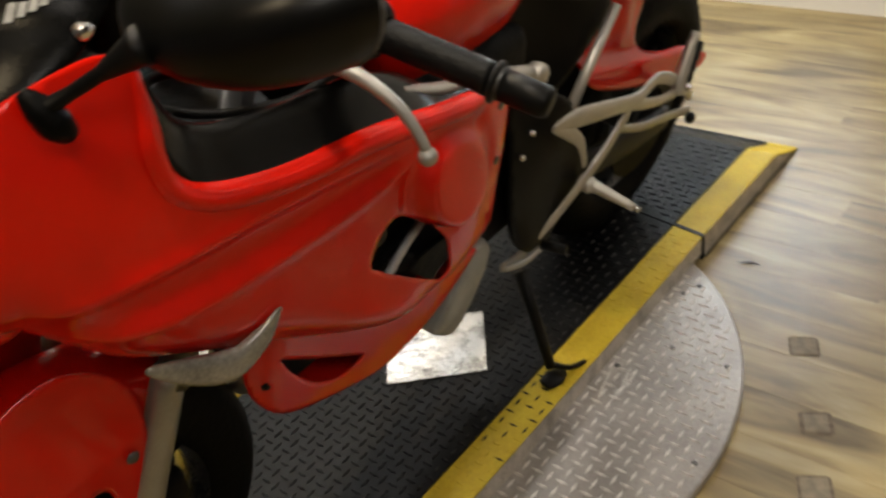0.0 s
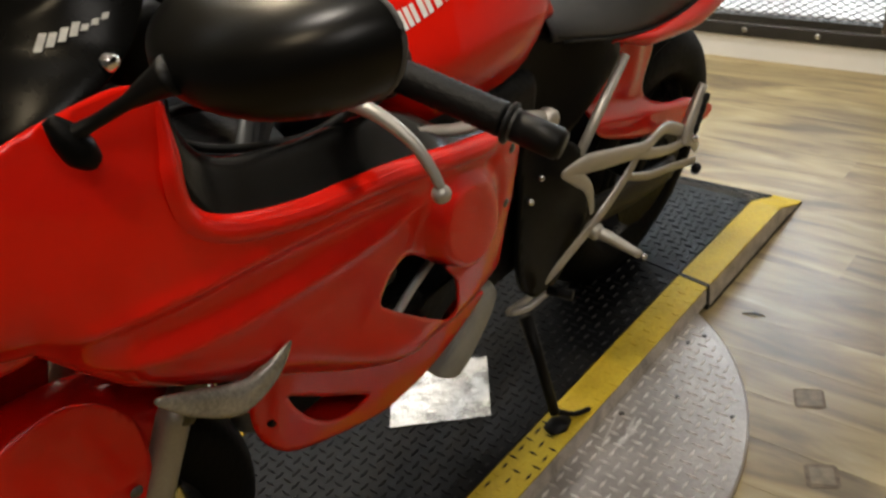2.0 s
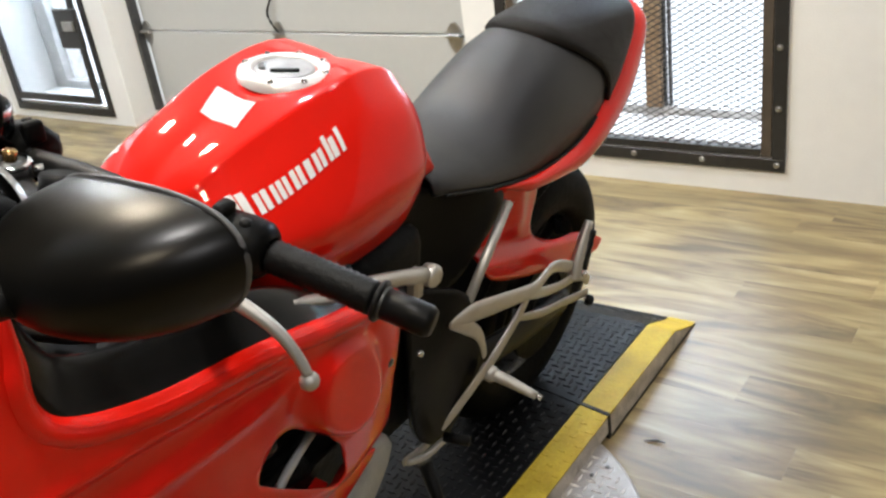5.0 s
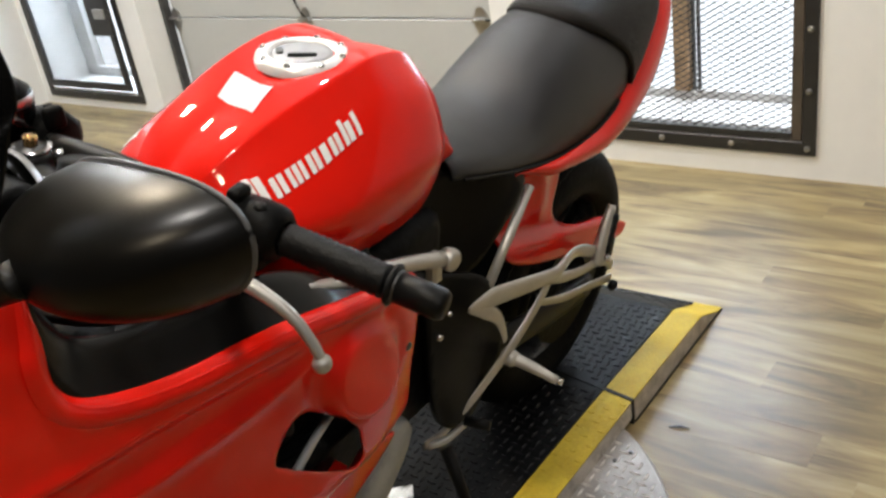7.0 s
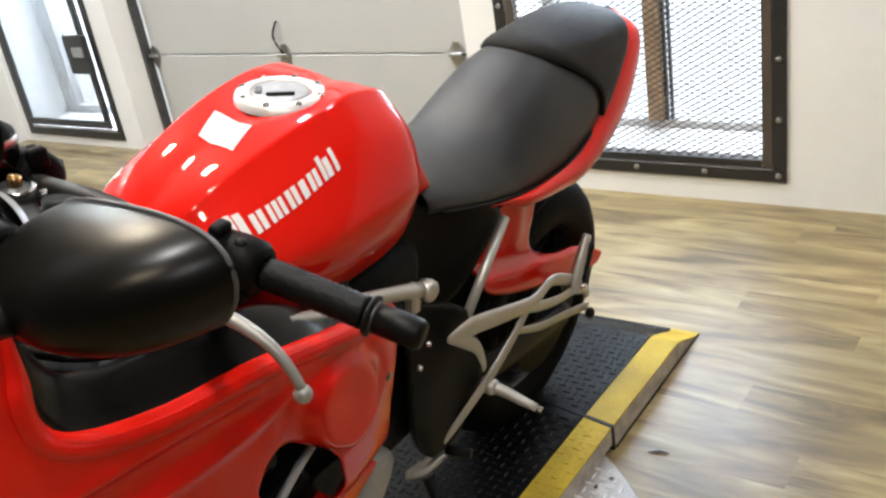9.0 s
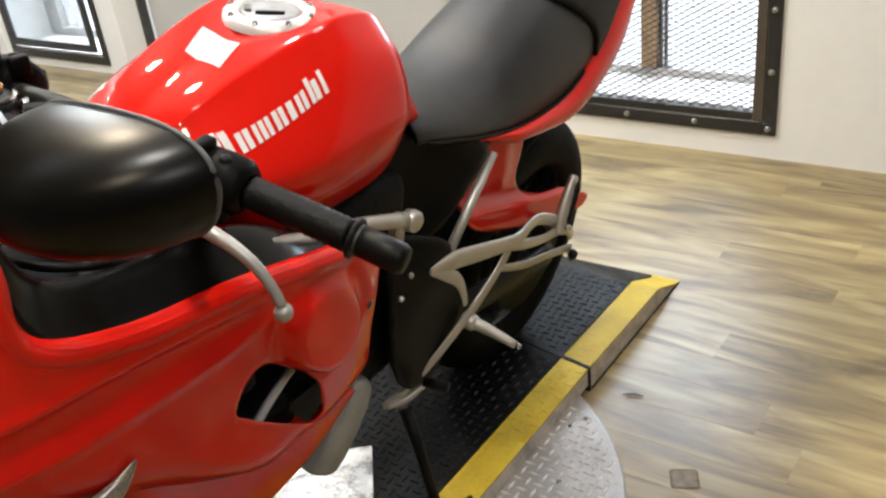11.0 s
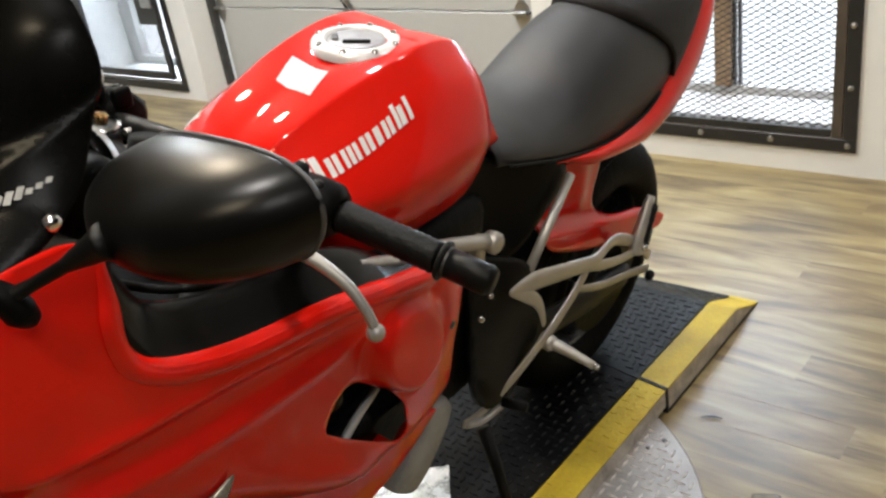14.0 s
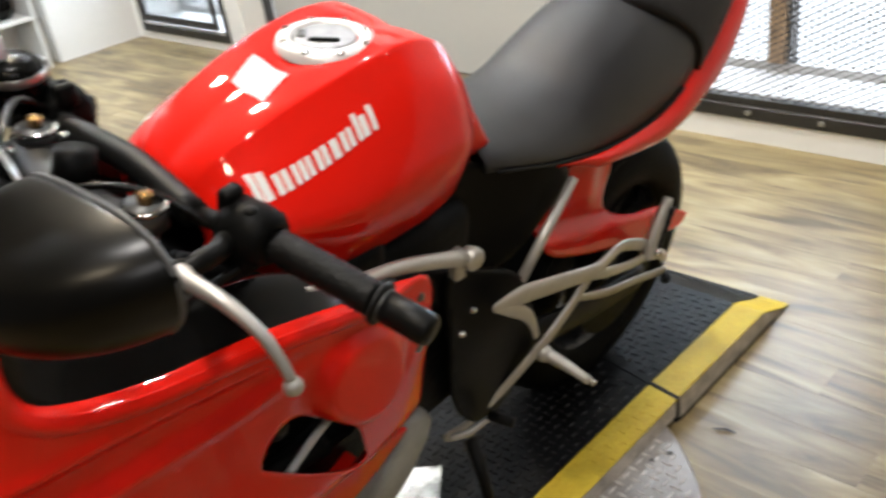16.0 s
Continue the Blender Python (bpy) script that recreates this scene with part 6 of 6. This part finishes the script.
def turn_signal(s):
    """A flush leaf-shaped signal with a pointed tail, on the lower edge of the fairing."""
    b = bmesh.new()
    path = catmull([(0.070, -0.222, 0.783), (0.107, -0.230, 0.755), (0.150, -0.238, 0.731), (0.188, -0.243, 0.742), (0.216, -0.247, 0.768)], 5)
    rad = [0.004, 0.020, 0.027, 0.019, 0.002]
    rings = []
    for i, p in enumerate(path):
        t = i / (len(path) - 1) * 4
        k = min(3, int(t))
        r = rad[k] + (rad[k + 1] - rad[k]) * (t - k)
        d = (path[min(i + 1, len(path) - 1)] - path[max(i - 1, 0)]).normalized()
        u = Vector((0, 1, 0))
        w = d.cross(u).normalized()
        rings.append([p + u * math.cos(a) * r * 0.45 + w * math.sin(a) * r * 0.8 for a in (2 * math.pi * j / 14 for j in range(14))])
    rings = [[Vector((q.x, q.y * s, q.z)) for q in r] for r in rings]
    skin(b, rings)
    bmesh.ops.recalc_face_normals(b, faces=b.faces[:])
    part("turn_signal", b, SIGNAL_GREY, bike, "grey pointed turn signal", True)


turn_signal(1)
turn_signal(-1)

# ---------------------------------------------------------------- the far corner: shelf and parked cruisers
def shelf_unit():
    t = thing("shelf_unit", "white open shelf unit half filled with dark goods", "shelf", pose(1.95, 4.66, 0))
    W, D, H = 0.25, 0.36, 1.9
    part("side_panel", box(-0.02, 0.0, 0, D, 0, H, 0.002), SHELF_WHITE, t)
    part("side_panel", box(W, W + 0.02, 0, D, 0, H, 0.002), SHELF_WHITE, t)
    part("back_panel", box(0.0, W, D - 0.012, D - 0.002, 0, H), SHELF_WHITE, t)
    for z in (0.05, 0.30, 0.575, 0.85, 1.15, 1.45, 1.75):
        part("shelf_board", box(0.001, W - 0.001, 0.004, D - 0.014, z, z + 0.022, 0.002), SHELF_WHITE, t)


shelf_unit()


def helmet(m, mat, label):
    b = bmesh.new()
    bmesh.ops.create_uvsphere(b, u_segments=20, v_segments=14, radius=0.095)
    for v in b.verts:
        v.co = Vector((v.co.x * 0.9, v.co.y * 1.1, max(-0.075, v.co.z) + 0.075))
    t = thing("helmet", label, "helmet", m)
    part("shell", b, mat, t, smooth=True)
    part("visor", box(-0.06, 0.06, -0.112, -0.095, 0.06, 0.11, 0.01, seg=2), BLACK_GLOSS, t)


helmet(pose(2.08, 4.85, 0.322), BLACK_SATIN, "black helmet sitting on the white shelf")
o = part("folded_jacket", box(-0.08, 0.08, -0.1, 0.1, 0, 0.07, 0.02, seg=3), BLACK_PLASTIC, smooth=True)
o.matrix_world = pose(2.07, 4.84, 0.597)
tagged(o, "dark folded jacket lying on the white shelf", "jacket")
for k in range(3):
    o = part("magazine", box(-0.1, 0.1, -0.07, 0.07, 0, 0.012, 0.002), PAPER)
    o.matrix_world = pose(2.07, 4.83, 0.872 + 0.0125 * k, 0, 0, k * 5)
    tagged(o, "pale magazine stacked on the white shelf", "magazine", "magazines on the shelf")

WHITEWALL = material("white_rubber", (0.6, 0.6, 0.57), 0.6, vary=0.06, scale=20)


def cruiser(m, paint, label):
    """A parked cruiser seen far off: spoked wheels, fork, lamp, tank, engine, signals."""
    t = thing("cruiser_motorcycle", label, "motorcycle", m, "parked cruisers")
    for x in (0.0, 1.6):
        w = part("wheel", lathe([(0.23, -0.03), (0.25, -0.05), (0.285, -0.055), (0.315, -0.035), (0.325, 0), (0.315, 0.035), (0.285, 0.055), (0.25, 0.05), (0.23, 0.03)], "y", (x, 0, 0.325), 40), TYRE_RUBBER, t, "black tyre", True)
        for s in (-1, 1):
            part("white_band", lathe([(0.252, s * 0.053), (0.284, s * 0.0575)], "y", (x, 0, 0.325), 40), WHITEWALL, w, "white sidewall band", True)
        part("rim", lathe([(0.235, -0.03), (0.222, -0.025), (0.222, 0.025), (0.235, 0.03)], "y", (x, 0, 0.325), 36), CHROME, w, "chrome rim", True)
        part("hub", lathe([(0, -0.05), (0.04, -0.05), (0.03, 0), (0.04, 0.05), (0, 0.05)], "y", (x, 0, 0.325), 18), CHROME, w, smooth=True)
        for k in range(20):
            a = 2 * math.pi * k / 20
            d = 0.5 if k % 2 else -0.5
            part("spoke", tube([(x + 0.035 * math.cos(a + d), 0.04 * (1 if k % 4 < 2 else -1), 0.325 + 0.035 * math.sin(a + d)), (x + 0.225 * math.cos(a), 0, 0.325 + 0.225 * math.sin(a))], 0.0022, 5), CHROME, w)
        b = bmesh.new()
        rows = []
        for k in range(17):
            a = radians(10 + 150 * k / 16)
            rows.append([Vector((x + (0.355 - 0.03 * abs(v) ** 2) * math.cos(a), 0.085 * v, 0.325 + (0.355 - 0.03 * abs(v) ** 2) * math.sin(a))) for v in (-1, -0.7, -0.3, 0, 0.3, 0.7, 1)])
        skin(b, rows, closed=False)
        thicken(part("fender", b, DARK_PAINT, t, "black fender", True), 0.003)
    for s in (-1, 1):
        part("fork_tube", tube([(0, 0.10 * s, 0.325), (0.38, 0.10 * s, 1.0)], 0.026, 12), CHROME, t, "chrome fork tube", True)
        part("turn_lamp", tube([(0.22, 0.20 * s, 0.82), (0.27, 0.20 * s, 0.82)], [0.032, 0.025], 14), AMBER, t, "amber turn lamp", True)
        part("lamp_stalk", tube([(0.27, 0.10 * s, 0.82), (0.26, 0.19 * s, 0.82)], 0.008, 8), CHROME, t, smooth=True)
        part("handlebar", tube([(0.40, 0.04 * s, 1.02), (0.42, 0.15 * s, 1.10), (0.50, 0.32 * s, 1.12), (0.66, 0.40 * s, 1.06)], 0.0125, 10, smooth=5), CHROME, t, "chrome handlebar", True)
        part("grip", tube([(0.56, 0.36 * s, 1.10), (0.66, 0.40 * s, 1.06)], 0.018, 10), RUBBER, t, smooth=True)
        mr = part("mirror", tube([(0.44, 0.33 * s, 1.28), (0.455, 0.33 * s, 1.28)], [0.062, 0.058], 18), BLACK_SATIN, t, "black round mirror", True)
        part("mirror_arm", tube([(0.50, 0.31 * s, 1.12), (0.47, 0.33 * s, 1.24)], 0.006, 8), CHROME, mr, smooth=True)
        part("exhaust", tube([(0.75, 0.14 * s, 0.42), (0.95, 0.19 * s, 0.26), (1.7, 0.20 * s, 0.28)], [0.025, 0.035, 0.045], 12, smooth=4), CHROME, t, "chrome exhaust", True)
    part("head_lamp", lathe([(0, -0.02), (0.075, -0.01), (0.085, 0.0), (0.075, 0.05), (0.04, 0.10), (0, 0.11)], "x", (0.17, 0, 0.92), 24), CHROME, t, "chrome headlamp", True)
    b = bmesh.new()
    bmesh.ops.create_uvsphere(b, u_segments=22, v_segments=14, radius=1)
    for v in b.verts:
        v.co = Vector((0.72 + v.co.x * 0.30, v.co.y * 0.15 * (1 - 0.25 * v.co.x), 0.90 + v.co.z * 0.12))
    part("fuel_tank", b, paint, t, "teardrop fuel tank", True)
    for a in (-18, 28):
        c = part("cylinder", tube([(0.80, 0, 0.42), (0.80 + 0.36 * math.sin(radians(a)), 0, 0.42 + 0.36 * math.cos(radians(a)))], 0.075, 16), ENGINE, t, "finned engine cylinder", True)
        for k in range(6):
            r = 0.14 + 0.035 * k
            part("fin", lathe([(0.07, -0.004), (0.10, -0.004), (0.10, 0.004), (0.07, 0.004)], "z", (0, 0, 0), 18), STEEL, c, at=Matrix.Translation((0.80 + r * math.sin(radians(a)), 0, 0.42 + r * math.cos(radians(a)))) @ Matrix.Rotation(radians(a), 4, "Y"))
    part("crankcase", box(0.66, 1.08, -0.12, 0.12, 0.22, 0.46, 0.05, seg=3), STEEL, t, smooth=True)
    b = bmesh.new()
    bmesh.ops.create_uvsphere(b, u_segments=20, v_segments=12, radius=1)
    for v in b.verts:
        v.co = Vector((1.25 + v.co.x * 0.30, v.co.y * 0.15, 0.74 + v.co.z * 0.06))
    part("saddle", b, VINYL, t, "black saddle", True)
    part("frame_rail", tube([(0.38, 0, 0.95), (0.75, 0, 0.78), (1.2, 0, 0.66), (1.6, 0, 0.33)], 0.02, 10, smooth=4), BLACK_SATIN, t, smooth=True)
    part("stand_leg", tube([(0.9, -0.12, 0.25), (0.92, -0.22, 0.008)], 0.010, 8), CHROME, t, smooth=True)


DARK_PAINT = material("black_paint", (0.012, 0.012, 0.013), 0.2, vary=0.1, coat=0.7)
cruiser(pose(0.53, 4.12, 0, 0, 0, 128) @ Matrix.Scale(0.82, 4), DARK_PAINT, "black cruiser motorcycle with whitewall spoked wheels, parked")
cruiser(pose(0.92, 4.46, 0, 0, 0, 36) @ Matrix.Scale(0.78, 4), RED, "red cruiser motorcycle with chrome parts, parked")

lamp("window_light", "AREA", look((WX + 0.55, 0.45, 1.36), (0, 0.4, 0.3)), 66, (0.76, 0.88, 1.0), size=0.9, size_y=0.5)
lamp("window_light_narrow", "AREA", look((WX + 0.6, 4.1, 1.36), (0, 3.6, 0.2)), 85, (0.74, 0.87, 1.0), size=0.9, size_y=0.5)
# Lamps two to four are added, unseen fill for tank, fairing and wall.
for lx, ly, watts, tint, size in ((-0.95, -0.95, 20, (1.0, 0.82, 0.56), 0.28), (0.15, -0.42, 34, (1.0, 0.95, 0.88), 0.14), (-0.7, -2.6, 34, (1.0, 0.96, 0.93), 0.9), (2.1, -1.2, 14, (0.97, 0.98, 1.0), 0.16),
                                  (0.9, 1.15, 46, (1.0, 0.84, 0.60), 0.16), (1.9, 0.9, 38, (0.95, 0.98, 1.0), 0.11), (0.4, 2.6, 40, (0.95, 0.98, 1.0), 0.11),
                                  (1.8, 2.6, 46, (0.95, 0.98, 1.0), 0.11), (0.4, 4.4, 42, (0.95, 0.98, 1.0), 0.11), (0.6, 6.0, 36, (0.95, 0.98, 1.0), 0.11)):
    lamp("ceiling_or_fill_lamp", "AREA", look((lx, ly, HT - 0.05), (lx, ly + 0.001, 0)), watts, tint, size=size, size_y=size)
plank_floor()
